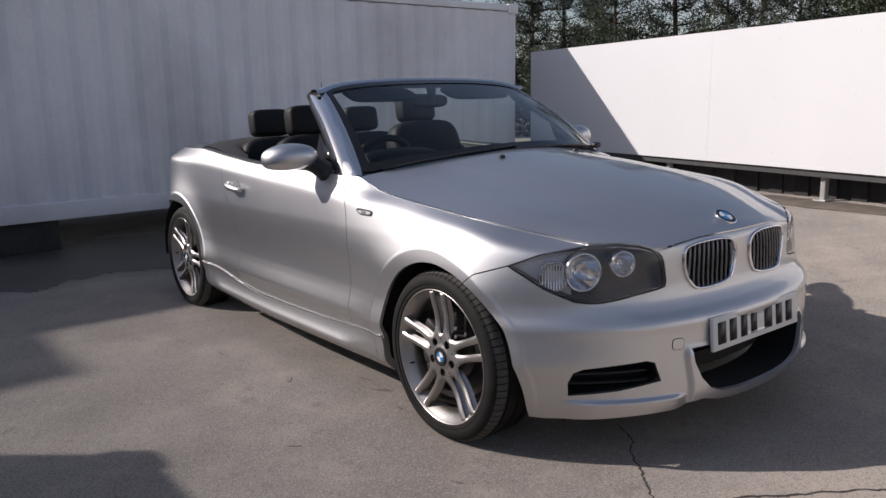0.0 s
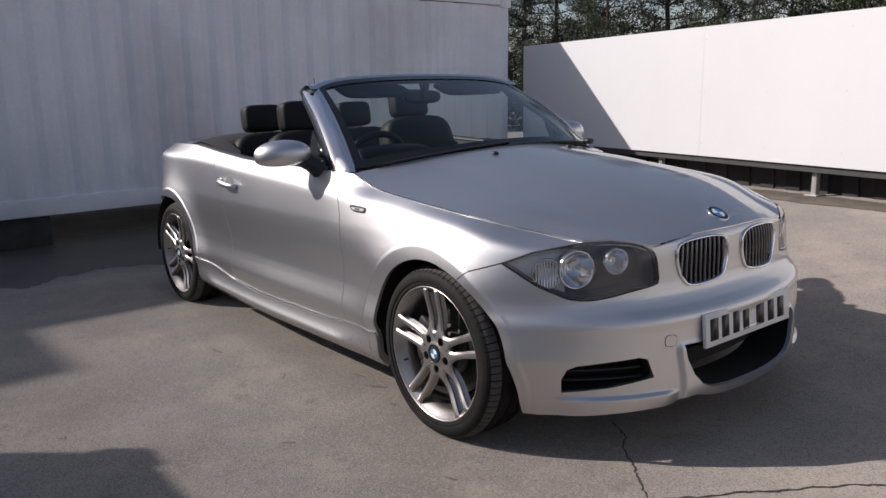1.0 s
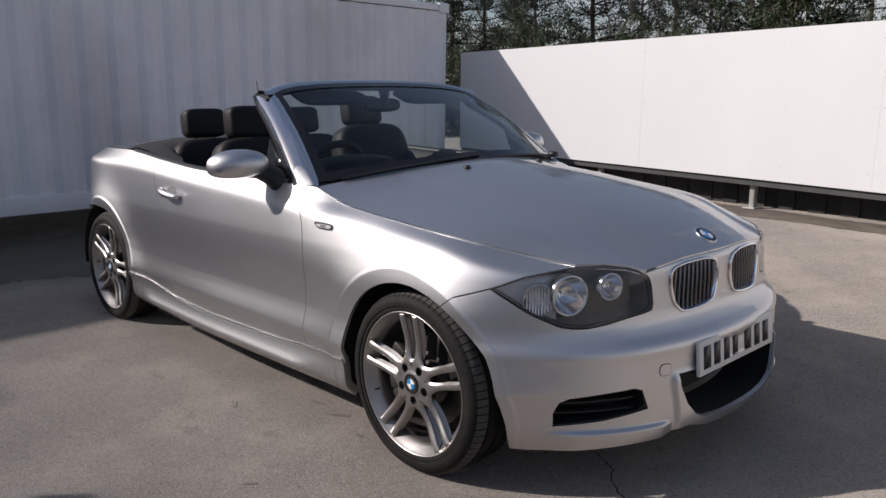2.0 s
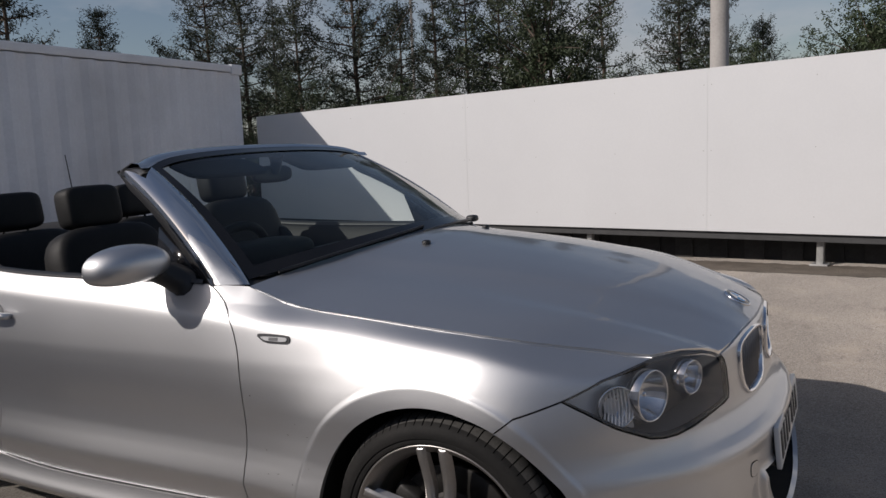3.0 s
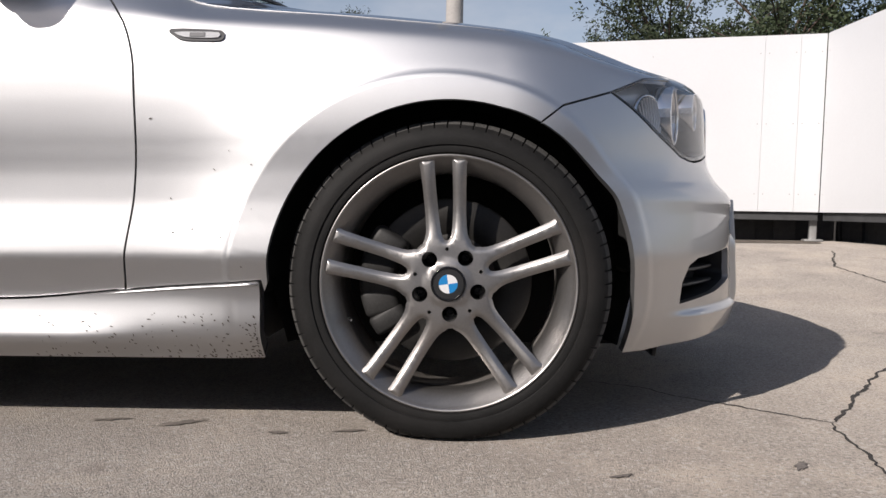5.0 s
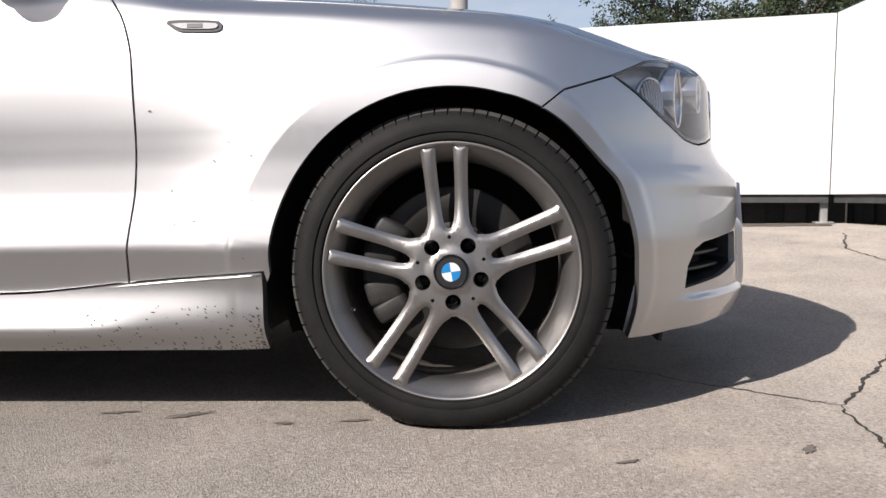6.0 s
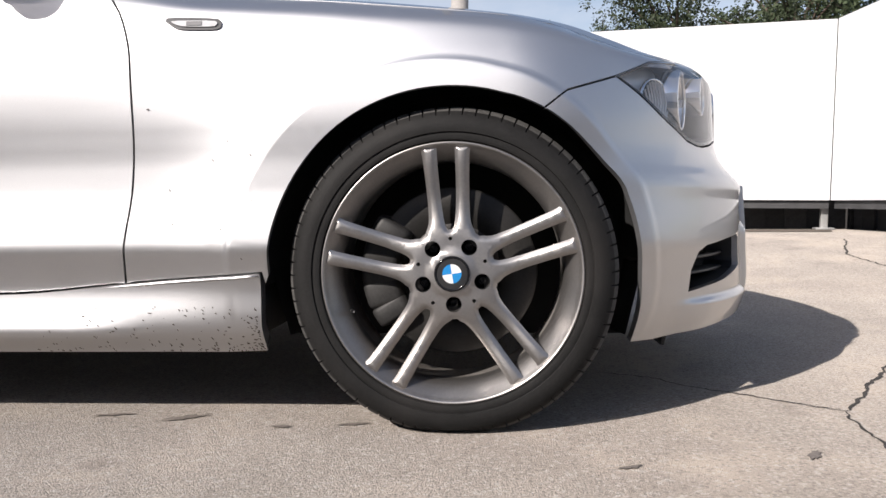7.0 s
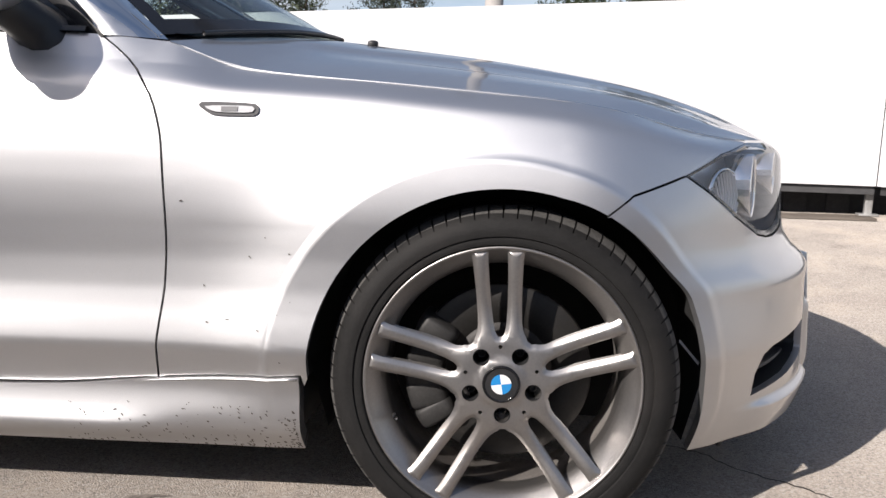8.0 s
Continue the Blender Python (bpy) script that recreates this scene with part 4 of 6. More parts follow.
def flecks(side_sill, side_wing, mirror):
    """Specks of dried mud thrown on the sill and the wing behind the wheel."""
    rnd = random.Random(21)
    for parent, count, x0, x1, z0, z1, off in ((side_sill, 190, -0.37, -0.85, 0.150, 0.245, 0.0235), (side_wing, 11, -0.37, -0.66, 0.33, 0.62, 0.0018)):
        bm = bmesh.new()
        for i in range(count):
            f = rnd.random() ** 2.0
            x, z = x0 + (x1 - x0) * f, z0 + (z1 - z0) * rnd.random() ** (1.6 if count > 50 else 1.0)
            a, b, turn = rnd.uniform(0.0008, 0.0042), rnd.uniform(0.0006, 0.0016), rnd.gauss(-0.5, 0.4)
            if parent is side_sill:
                off = 0.0225 * float(step(0.30, 0.20, z)) + 0.0052 - 0.018 * float(step(0.20, 0.14, z)) + 0.013 * math.exp(-((z - 0.185) / 0.030) ** 2) * float(step(-0.55, -0.75, x))
                off -= 0.0045 * float(step(0.30, 0.20, z))
            ring = []
            for q in range(7):
                s = rnd.uniform(0.7, 1.2)
                u, v = a * s * math.cos(q * 0.898), b * s * math.sin(q * 0.898)
                p = Vector(shell(x + u * math.cos(turn) - v * math.sin(turn), z + u * math.sin(turn) + v * math.cos(turn)))
                ring.append(bm.verts.new((p.x, (p.y - off) * (-1 if mirror else 1), p.z)))
            bm.faces.new(ring)
        tagged(part("mud_specks", bm, DIRT, parent), "small specks of dried mud", kind="stuff")


kidney = [(0.890, 0.680), (0.897, 0.704), (0.945, 0.714), (1.02, 0.716), (1.065, 0.706), (1.080, 0.680), (1.078, 0.620), (1.064, 0.572), (1.03, 0.559), (0.97, 0.554), (0.932, 0.559), (0.909, 0.592), (0.894, 0.645)]
fog = [(0.478, 0.252), (0.486, 0.297), (0.512, 0.333), (0.545, 0.346), (0.64, 0.355), (0.735, 0.361), (0.760, 0.352), (0.768, 0.288), (0.63, 0.266)]
intake_half = [(1.10, 0.385), (0.872, 0.383), (0.876, 0.335), (0.890, 0.280), (0.918, 0.240), (0.96, 0.218), (1.03, 0.208), (1.10, 0.206)]
intake = intake_half[1:] + mirrored(intake_half[1:])[1:]
bumper_half = [(1.10, 0.723), (1.02, 0.724), (0.945, 0.722), (0.885, 0.714), (0.845, 0.706), (0.806, 0.699)]
bumper_half += [(0.822, 0.683), (0.832, 0.660), (0.838, 0.631), (0.8425, 0.600), (0.8375, 0.581), (0.816, 0.575), (0.745, 0.565), (0.69, 0.555), (0.63, 0.548), (0.589, 0.549), (0.548, 0.556), (0.457, 0.597), (0.385, 0.638), (0.325 - G, 0.672 - G), (0.21, 0.640 - G), (0.165, 0.607 - G)]
bumper_half += arc(0, 0.305, ARCH, 60.5, 0, 20) + [(0.346, 0.25), (0.342, 0.16), (0.40, 0.160), (0.46, 0.166), (0.63, 0.175), (0.80, 0.182), (0.836, 0.185), (0.862, 0.200), (0.90, 0.205), (0.96, 0.186), (1.03, 0.176), (1.10, 0.174)]
bumper_line = bumper_half + mirrored(bumper_half[1:-1])


def nose_skin(s, z):
    """The bumper: the body's skin with the raised centre frame and the lip below the outer intakes."""
    p = shell_full(s, z)
    f = 1.1 - np.abs(np.asarray(s, float) - 1.1)
    lip = 0.015 * step(0.240, 0.224, z) * step(0.42, 0.55, f) * step(0.86, 0.80, f)
    raised = 0.015 * step(0.846, 0.866, f) * step(0.40, 0.36, z)
    k = lip + raised
    d = np.stack([np.ones_like(k), np.sign(np.asarray(s) - 1.1) * 0.35, np.zeros_like(k)], -1)
    return p + d * k[..., None]


NOSE_S = np.concatenate([np.arange(0.1, 0.842, 0.0145), np.arange(0.844, 0.870, 0.0045), np.arange(0.875, 1.327, 0.0145), np.arange(1.330, 1.357, 0.0045), np.arange(1.362, 2.15, 0.0145)])
NOSE_Z = np.concatenate([np.arange(0.15, 0.222, 0.0115), np.arange(0.2225, 0.243, 0.004), np.arange(0.250, 0.452, 0.0115), np.arange(0.458, 0.482, 0.005), np.arange(0.49, 0.75, 0.0115)])
part("front_bumper", panel(bumper_line, nose_skin, NOSE_S, NOSE_Z, holes=[fog, mirrored(fog), kidney, mirrored(kidney), intake], depth=0.014, gap=0.009, rings=[(-0.020, 0.296, LIP[:-2], 180), (2.22, 0.296, LIP[:-2], 180)]), PAINT, car, "silver painted bumper with three dark intakes")
for flip_side in (False, True):
    w = part("front_wing", wing(flip_side), PAINT, car)
    d = part("door", door_skin(flip_side), PAINT, car)
    part("rear_quarter", quarter(flip_side), PAINT, car)
    side_sill = part("sill_skirt", sill(flip_side), PAINT, car, "silver sill skirt with dirt specks")
    flecks(side_sill, w, flip_side)
    edge_x = np.arange(-0.362, -2.30, -0.03)
    edge = shell(edge_x, sill_line(edge_x) - 0.0055)
    part("sill_edge", tube(bmesh.new(), [(p[0], (p[1] - 0.0035) * (-1 if flip_side else 1), p[2]) for p in edge], 0.0028, 8), PAINT, side_sill)
    dark = [(s, z - 0.01) for s, z in hood_side[:8]] + [(0.12, 0.79), (0.14, 0.70)] + arc(0, 0.305, ARCH + 0.02, 66, 175, 30) + [(-0.37, 0.165)] + [(-2.28, 0.165)] + arc(-AXLE, 0.305, ARCH + 0.02, 0, 180, 30) + [(-3.05, 0.3), (-3.05, 0.9)] + [(x, float(edge_z(x)) - 0.012) for x in np.arange(-2.95, -0.65, 0.1)]
    part("inner_body", panel(dark, shell, np.arange(-3.4, 0.2, 0.05), np.arange(0.15, 1.0, 0.03), depth=0, offset=-0.016, mirror=flip_side), VOID, car)

# the tail, across between the two quarters
tail_line = [(-3.225, 0.16), (-3.60, 0.16), (-3.60, 0.945), (-3.225, 0.935)]
for flip_side in (False, True):
    part("rear_panel", panel(tail_line, shell, np.arange(-3.65, -3.2, 0.03), np.arange(0.15, 1.0, 0.03), mirror=flip_side), PAINT, car)
    part("tail_lamp", panel([(-3.04, 0.80), (-3.00, 0.72), (-3.04, 0.65), (-3.40, 0.66), (-3.40, 0.80)], shell, np.arange(-3.5, -2.9, 0.02), np.arange(0.6, 0.9, 0.02), offset=0.004, mirror=flip_side, rounding=2), RED, car, "red tail lamp")


# hood: a patch between its side edges, its front edge and the line along its middle
def hood_grid(nu=44, nv=60):
    ss = np.array([q[0] for q in hood_side])
    edge = shell(ss, np.array([q[1] for q in hood_side]) + 0.0006)
    cum = np.r_[0, np.cumsum(np.linalg.norm(np.diff(edge, axis=0), axis=1))]
    v = np.linspace(0, 1, nv)
    side = np.stack([np.interp(v * cum[-1], cum, edge[:, k]) for k in range(3)], -1)
    for _ in range(3):
        side[1:-1] = 0.25 * side[:-2] + 0.5 * side[1:-1] + 0.25 * side[2:]
    fs = np.array([0.555, 0.66, 0.74, 0.80, 0.845, 0.885, 0.945, 1.02, 1.10])
    fz = np.array([0.7345, 0.7345, 0.725, 0.708, 0.713, 0.719, 0.727, 0.729, 0.7285])
    front = shell(fs, fz)
    cum = np.r_[0, np.cumsum(np.linalg.norm(np.diff(front, axis=0), axis=1))]
    u = np.linspace(0, 1, nu)
    front = np.stack([np.interp(u * cum[-1], cum, front[:, k]) for k in range(3)], -1)
    back = np.stack([-0.62 + 0.175 * np.sin(u * np.pi / 2) ** 1.2, side[0, 1] * (1 - u), 0.9065 + 0.075 * np.sin(u * np.pi / 2)], -1)
    mx = np.linspace(back[-1, 0], front[-1, 0], nv)
    prof = curve((-0.5, 0.985), (-0.445, 0.9815), (-0.3, 0.963), (0.0, 0.918), (0.3, 0.857), (0.45, 0.816), (0.56, 0.772), (0.61, 0.745), (0.65, 0.722))
    mid = np.stack([mx, 0 * mx, prof(mx)], -1)
    mid[-1], mid[0] = front[-1], back[-1]
    U, V = u[:, None, None], v[None, :, None]
    S = (1 - U) * side[None] + U * mid[None] + (1 - V) * back[:, None] + V * front[:, None]
    S -= (1 - U) * (1 - V) * side[0] + U * (1 - V) * mid[0] + (1 - U) * V * side[-1] + U * V * mid[-1]
    uu, vv = u[:, None], v[None, :]
    ridge = 0.42 + 0.20 * vv
    S[..., 2] += 0.020 * (4 * uu * (1 - uu)) ** 1.0 * np.sin(np.pi * np.clip(vv, 0, 1)) ** 0.7 * (1 - 0.3 * uu)
    S[..., 2] += 0.0055 * step(-0.06, 0.03, uu - ridge) * step(0, 0.12, vv) * step(1.0, 0.86, vv)
    return S


HOOD = hood_grid()
bm = bmesh.new()
full = np.concatenate([HOOD, HOOD[-2::-1] * np.array([1, -1, 1])])
rows = grid_mesh(bm, [[Vector(p) for p in r] for r in full], flip=True)
rim = rows[0] + [r[-1] for r in rows[1:]] + rows[-1][-2::-1] + [r[0] for r in rows[-2:0:-1]]
low = [bm.verts.new(v.co - Vector((0, 0, 0.018))) for v in rim]
for i in range(len(rim)):
    j = (i + 1) % len(rim)
    f = bm.faces.new([rim[i], rim[j], low[j], low[i]])
    e = bm.edges.get((rim[i], rim[j]))
    e.smooth = False
part("bonnet", bm, PAINT, car)
for flip_side in (-1, 1):
    line = shell(np.array([q[0] for q in hood_side]), np.array([q[1] for q in hood_side]) - 0.0022)
    fine = [Vector((p[0], p[1] * -flip_side, p[2])) for p in line]
    part("wing_flange", tube(bmesh.new(), fine, 0.0021, 8), PAINT, car)
part("engine_bay", box(bmesh.new(), (0.85, 0.92, 0.34), (0.0, 0, 0.47)), VOID, car)
part("underbody", box(bmesh.new(), (3.5, 1.0, 0.10), (-1.4, 0, 0.22)), VOID, car)
part("underbody", box(bmesh.new(), (1.9, 1.58, 0.12), (-1.33, 0, 0.24)), VOID, car)


# wheel-arch liners
def liner(ax, mirror):
    bm = bmesh.new()
    rows = []
    for i in range(33):
        a = radians(2 + 182 * i / 32)
        x, z = ax + 0.37 * math.cos(a), 0.305 + 0.37 * math.sin(a)
        wide = float(half_width(min(x, NOSE0), z)) * max(0.0, 1 - max(0.0, (x - NOSE0) / (float(nose_x(z)) - NOSE0)) ** 2.25) ** (1 / 2.25) - 0.014
        rows.append([(x, y, z) for y in (-0.80 if ax else -min(0.835, wide), -0.68, -0.52)])
    grid_mesh(bm, rows)
    wall = [bm.verts.new(r[2]) for r in rows] + [bm.verts.new((ax - 0.37, -0.52, 0.14)), bm.verts.new((ax + 0.37, -0.52, 0.14))]
    bm.faces.new(wall)
    for sx in (-1, 1):
        x = ax + 0.37 * sx
        bm.faces.new([bm.verts.new(p) for p in ((x, -0.74, 0.31), (x, -0.52, 0.31), (x - 0.03 * sx, -0.52, 0.15), (x - 0.03 * sx, -0.72, 0.17))])
    if mirror:
        for v in bm.verts:
            v.co.y = -v.co.y
    return part("arch_liner", bm, VOID, car)


for ax in (0.0, -AXLE):
    for flip_side in (False, True):
        liner(ax, flip_side)


# ---- wheels ----
def spider_outline(spin):
    """The outline of hub and five double spokes, and its round holes."""
    edge = [(0.080, 0.0455), (0.086, 0.0425), (0.094, 0.0402), (0.105, 0.0390), (0.135, 0.0392), (0.18, 0.0412), (0.22, 0.0440), (0.230, 0.0462), (0.2385, 0.0500)]
    slot = [(0.2385, 0.0150), (0.230, 0.0168), (0.22, 0.0170), (0.18, 0.0160), (0.135, 0.0140), (0.105, 0.0112), (0.092, 0.0088), (0.086, 0.0062), (0.0825, 0.0030)]
    half = [(0.0872 * math.cos(radians(q)), 0.0872 * math.sin(radians(q))) for q in (36, 33)] + edge + slot
    pair = [(r, -t) for r, t in half] + [(r, t) for r, t in reversed(half[1:])]
    out, holes = [], []
    for k in range(5):
        a, c = radians(spin + 72 * k), radians(spin + 36 + 72 * k)
        out += [(r * math.cos(a) - t * math.sin(a), r * math.sin(a) + t * math.cos(a)) for r, t in pair]
        holes.append([(0.0585 * math.cos(c) + 0.0150 * math.cos(q * math.pi / 12), 0.0585 * math.sin(c) + 0.0150 * math.sin(q * math.pi / 12)) for q in range(24)])
        holes.append([(0.066 * math.cos(a) + 0.0036 * math.cos(q * math.pi / 5), 0.066 * math.sin(a) + 0.0036 * math.sin(q * math.pi / 5)) for q in range(10)])
    return out, holes


def spider(spin):
    """Hub plate and double spokes: one rounded casting, given as hub and five spokes."""
    out, holes = spider_outline(spin)
    loops = [dense(out, 0.0045)] + [dense(h, 0.0045) for h in holes]
    a, b = loops[0], np.roll(loops[0], -1, 0)

    def rim_distance(p):
        d = b - a
        t = np.clip(((p[:, None] - a) * d).sum(-1) / np.maximum((d * d).sum(-1), 1e-12), 0, 1)
        dist = np.linalg.norm(p[:, None] - (a + d * t[..., None]), axis=-1).min(1)
        return np.where(inside(loops[0], p), dist, -dist)

    def face(u, v):
        r = np.hypot(u, v)
        y = -0.0160 - 0.004 * step(0.050, 0.036, r) + 0.0055 * step(0.066, 0.125, r) - 0.0140 * step(0.13, 0.235, r)
        edge = np.clip(1 - rim_distance(np.stack([u, v], -1)) / 0.0088, 0, 1.1)
        return np.stack([u, y + 0.0062 * edge ** 1.3, v], -1)

    inset = []
    for r in loops[:1]:
        t = np.roll(r, -1, 0) - np.roll(r, 1, 0)
        nrm = np.stack([-t[:, 1], t[:, 0]], -1) / np.linalg.norm(t, axis=1, keepdims=True)
        area = 0.5 * np.sum(r[:, 0] * np.roll(r[:, 1], -1) - r[:, 1] * np.roll(r[:, 0], -1))
        nrm = nrm if area > 0 else -nrm
        for d in (0.0026, 0.0054, 0.0086):
            q = r + nrm * d
            inset.append(q[np.abs(rim_distance(q) - d) < 0.0006])
    whole = panel(out, face, np.arange(-0.25, 0.25, 0.0085), np.arange(-0.25, 0.25, 0.0085), holes=holes, depth=0.034, gap=0.0045, extra=np.concatenate(inset))
    pieces = []
    for k in range(-1, 5):
        bm = whole.copy()
        drop = []
        for f in bm.faces:
            c = f.calc_center_median()
            r, turn = math.hypot(c.x, c.z), (math.degrees(math.atan2(c.z, c.x)) - spin + 36) % 360
            if (-1 if r < 0.088 else int(turn // 72)) != k:
                drop.append(f)
        bmesh.ops.delete(bm, geom=drop, context="FACES")
        pieces.append(bm)
    whole.free()
    return pieces


def wheel(name, spin, label):
    """Alloy wheel with five double spokes, tyre, brake disc and caliper; its axle along y, its face towards -y."""
    top = new(name)
    # tyre, with shoulder blocks cut by grooves
    prof = [(0.2455, -0.0235), (0.249, -0.0315), (0.256, -0.0335), (0.262, -0.032), (0.2635, -0.0355), (0.272, -0.0365), (0.284, -0.0345), (0.294, -0.028), (0.302, -0.019), (0.3085, -0.008), (0.3125, 0.004),
            (0.3135, 0.018), (0.3065, 0.021), (0.3065, 0.030), (0.3142, 0.033), (0.3145, 0.070), (0.307, 0.072), (0.307, 0.082), (0.3145, 0.084), (0.3142, 0.120), (0.307, 0.122), (0.307, 0.131), (0.3135, 0.134), (0.311, 0.160), (0.290, 0.182), (0.25, 0.178)]
    bm = bmesh.new()
    steps = 4 * 76
    rows = []
    for i in range(steps):
        a = 2 * math.pi * (i // 4 + (0.0, 0.07, 0.14, 0.57)[i % 4]) / 76
        row = []
        for j, (r, d) in enumerate(prof):
            cut = 0.0045 if (i % 4 == 1 and (8 <= j <= 11 or 22 <= j <= 23)) else 0.0
            z = (r - cut) * math.sin(a)
            squash = max(0.0, -z - 0.296)
            row.append(((r - cut) * math.cos(a), d - 0.35 * squash * (1 if d < 0.07 else -1), z + squash * 0.9))
        rows.append(row)
    grid_mesh(bm, rows, closed_u=True)
    bm.faces.index_update()
    for f in bm.faces:
        i, j = divmod(f.index, len(prof) - 1)
        # shoulder blocks: dust and grazing sunlight both put into a paler colour
        if 8 <= j <= 10 and i % 4 >= 2:
            f.material_index = 1
    tyre = part("tyre", sharpen(bm, 30), [RUBBER, RUBBER_DUST_LIT], top, "black low-profile tyre with worn grey sidewall")
    bm = bmesh.new()
    lathe(bm, [(0.2465, -0.022), (0.2464, -0.0262), (0.2450, -0.0288), (0.2428, -0.0290), (0.2405, -0.0270), (0.2385, -0.0235), (0.2340, -0.0180), (0.2270, -0.0095), (0.2190, 0.0010), (0.2130, 0.0110), (0.2105, 0.0200), (0.2110, 0.050)], 144)
    rim = part("rim", bm, ALLOY, top, "scuffed silver alloy rim")
    bm = bmesh.new()
    lathe(bm, [(0.2110, 0.050), (0.2120, 0.07), (0.214, 0.10), (0.216, 0.15), (0.24, 0.165)], 96)
    part("barrel", bm, ALLOY_DARK, rim, "brake-dusted inner rim")
    for i, bm in enumerate(spider(spin)):
        part("double_spoke" if i else "hub_plate", bm, ALLOY, rim)
    for k in range(5):
        a = radians(spin + 36 + 72 * k)
        bm = bmesh.new()
        lathe(bm, [(0.0147, -0.0125), (0.0147, 0.030), (0.0005, 0.030)], 24, center=(0.0585 * math.cos(a), 0, 0.0585 * math.sin(a)))
        lathe(bm, [(0.0085, 0.029), (0.0085, 0.012), (0.006, 0.010), (0.006, 0.018), (0.0005, 0.018)], 6, center=(0.0585 * math.cos(a), 0, 0.0585 * math.sin(a)))
        part("wheel_bolt", bm, PLASTIC, rim, "dark wheel bolt")
    bm = bmesh.new()
    lathe(bm, [(0.0335, -0.014), (0.0335, -0.0225), (0.032, -0.0238), (0.0292, -0.0238), (0.0290, -0.0225)], 48)
    cap = part("centre_cap", bm, GLOSS_BLACK, rim, "round centre cap with a blue and white disc")
    bm = bmesh.new()
    lathe(bm, [(0.0290, -0.0226), (0.0185, -0.0230), (0.0180, -0.0230)], 48)
    part("cap_ring", bm, PLASTIC, rim)
    for k in range(4):
        bm = bmesh.new()
        pts = [bm.verts.new((0, -0.0236, 0))]
        for q in range(9):
            a = radians(spin - 92 + 90 * k + 90 * q / 8 + 8)
            pts.append(bm.verts.new((0.0180 * math.cos(a), -0.0232, 0.0180 * math.sin(a))))
        bm.faces.new(pts[::-1])
        bmesh.ops.recalc_face_normals(bm, faces=bm.faces)
        for f in bm.faces:
            if f.normal.y > 0:
                f.normal_flip()
        part("badge_quarter", bm, BLUE if k % 2 else WHITE, rim)
    # brake disc and caliper behind the spokes
    bm = bmesh.new()
    lathe(bm, [(0.02, 0.030), (0.072, 0.030), (0.078, 0.036), (0.080, 0.058), (0.092, 0.0625)], 72)
    disc = part("brake_disc", bm, IRON, top, "worn iron brake disc")
    bm = bmesh.new()
    lathe(bm, [(0.092, 0.0625), (0.094, 0.0605), (0.1610, 0.0605), (0.1640, 0.0630), (0.1640, 0.086), (0.09, 0.086)], 72)
    part("friction_ring", bm, DISC_STEEL, disc, "grey worn steel friction ring")
    bm = bmesh.new()
    for i, a in enumerate((148, 164, 180, 196, 212)):
        q = radians(a)
        soft_block(bm, (0.078, 0.10, 0.062 if i in (1, 2, 3) else 0.045), (0.142 * math.cos(q), 0.075, 0.142 * math.sin(q)), 5, Matrix.Rotation(-q, 3, "Y"))
    part("brake_caliper", bm, CALIPER, top, "dark iron brake caliper")
    # tyre valve
    bm = bmesh.new()
    q = radians(spin + 108)
    tube(bm, [(0.206 * math.cos(q), 0.0, 0.206 * math.sin(q)), (0.200 * math.cos(q), -0.022, 0.200 * math.sin(q))], 0.0038, 8)
    part("valve", bm, PLASTIC, rim)
    return top


front = wheel("wheel", 92.4, "")
front.parent = car
front.matrix_basis = pose(HUB.x, HUB.y, HUB.z)
for m in (pose(-AXLE, -0.775, 0.305, 0, 20, 0), pose(0, 0.82, 0.305, 0, 0, 180), pose(-AXLE, 0.775, 0.305, 0, 10, 180)):
    copy_thing(front, m)


# ---- windscreen and its frame ----
def screen_point(u, v):
    """u across from right (-1) to left (1), v from cowl (0) to header (1)."""
    y0, y1 = 0.725 * u, 0.600 * u
    x0, x1 = -0.445 - 0.205 * abs(u) ** 2.2, -1.150 - 0.020 * abs(u) ** 2.2 + 0.03 * abs(u) ** 9
    z0, z1 = 0.978 - 0.060 * abs(u) ** 2.0, 1.309 - 0.026 * abs(u) ** 2.4 - 0.022 * abs(u) ** 9
    bow = 0.020 * math.sin(math.pi * v)
    return Vector((x0 + (x1 - x0) * v + bow * 0.6, y0 + (y1 - y0) * v, z0 + (z1 - z0) * v + bow))


bm = bmesh.new()
grid_mesh(bm, [[screen_point(-1 + 2 * i / 40, j / 16) for j in range(17)] for i in range(41)])
pane = part("windscreen", bm, WINDSCREEN, car, "clear tinted windscreen")
pane.visible_shadow = False
bm = bmesh.new()
ring = [(-1 + 2 * i / 40, 0) for i in range(41)] + [(1, j / 16) for j in range(1, 17)] + [(1 - 2 * i / 40, 1) for i in range(1, 41)] + [(-1, 1 - j / 16) for j in range(1, 16)]
rows = []
for u, v in ring:
    cu, cv = u * 0.955, 0.07 + v * 0.865
    rows.append([screen_point(u, v) + Vector((0.004, 0, 0.003)), screen_point(cu, cv) + Vector((0.003, 0, 0.003))])
grid_mesh(bm, rows, closed_u=True, flip=True)
part("screen_border", bm, GLOSS_BLACK, pane, "black printed glass border")


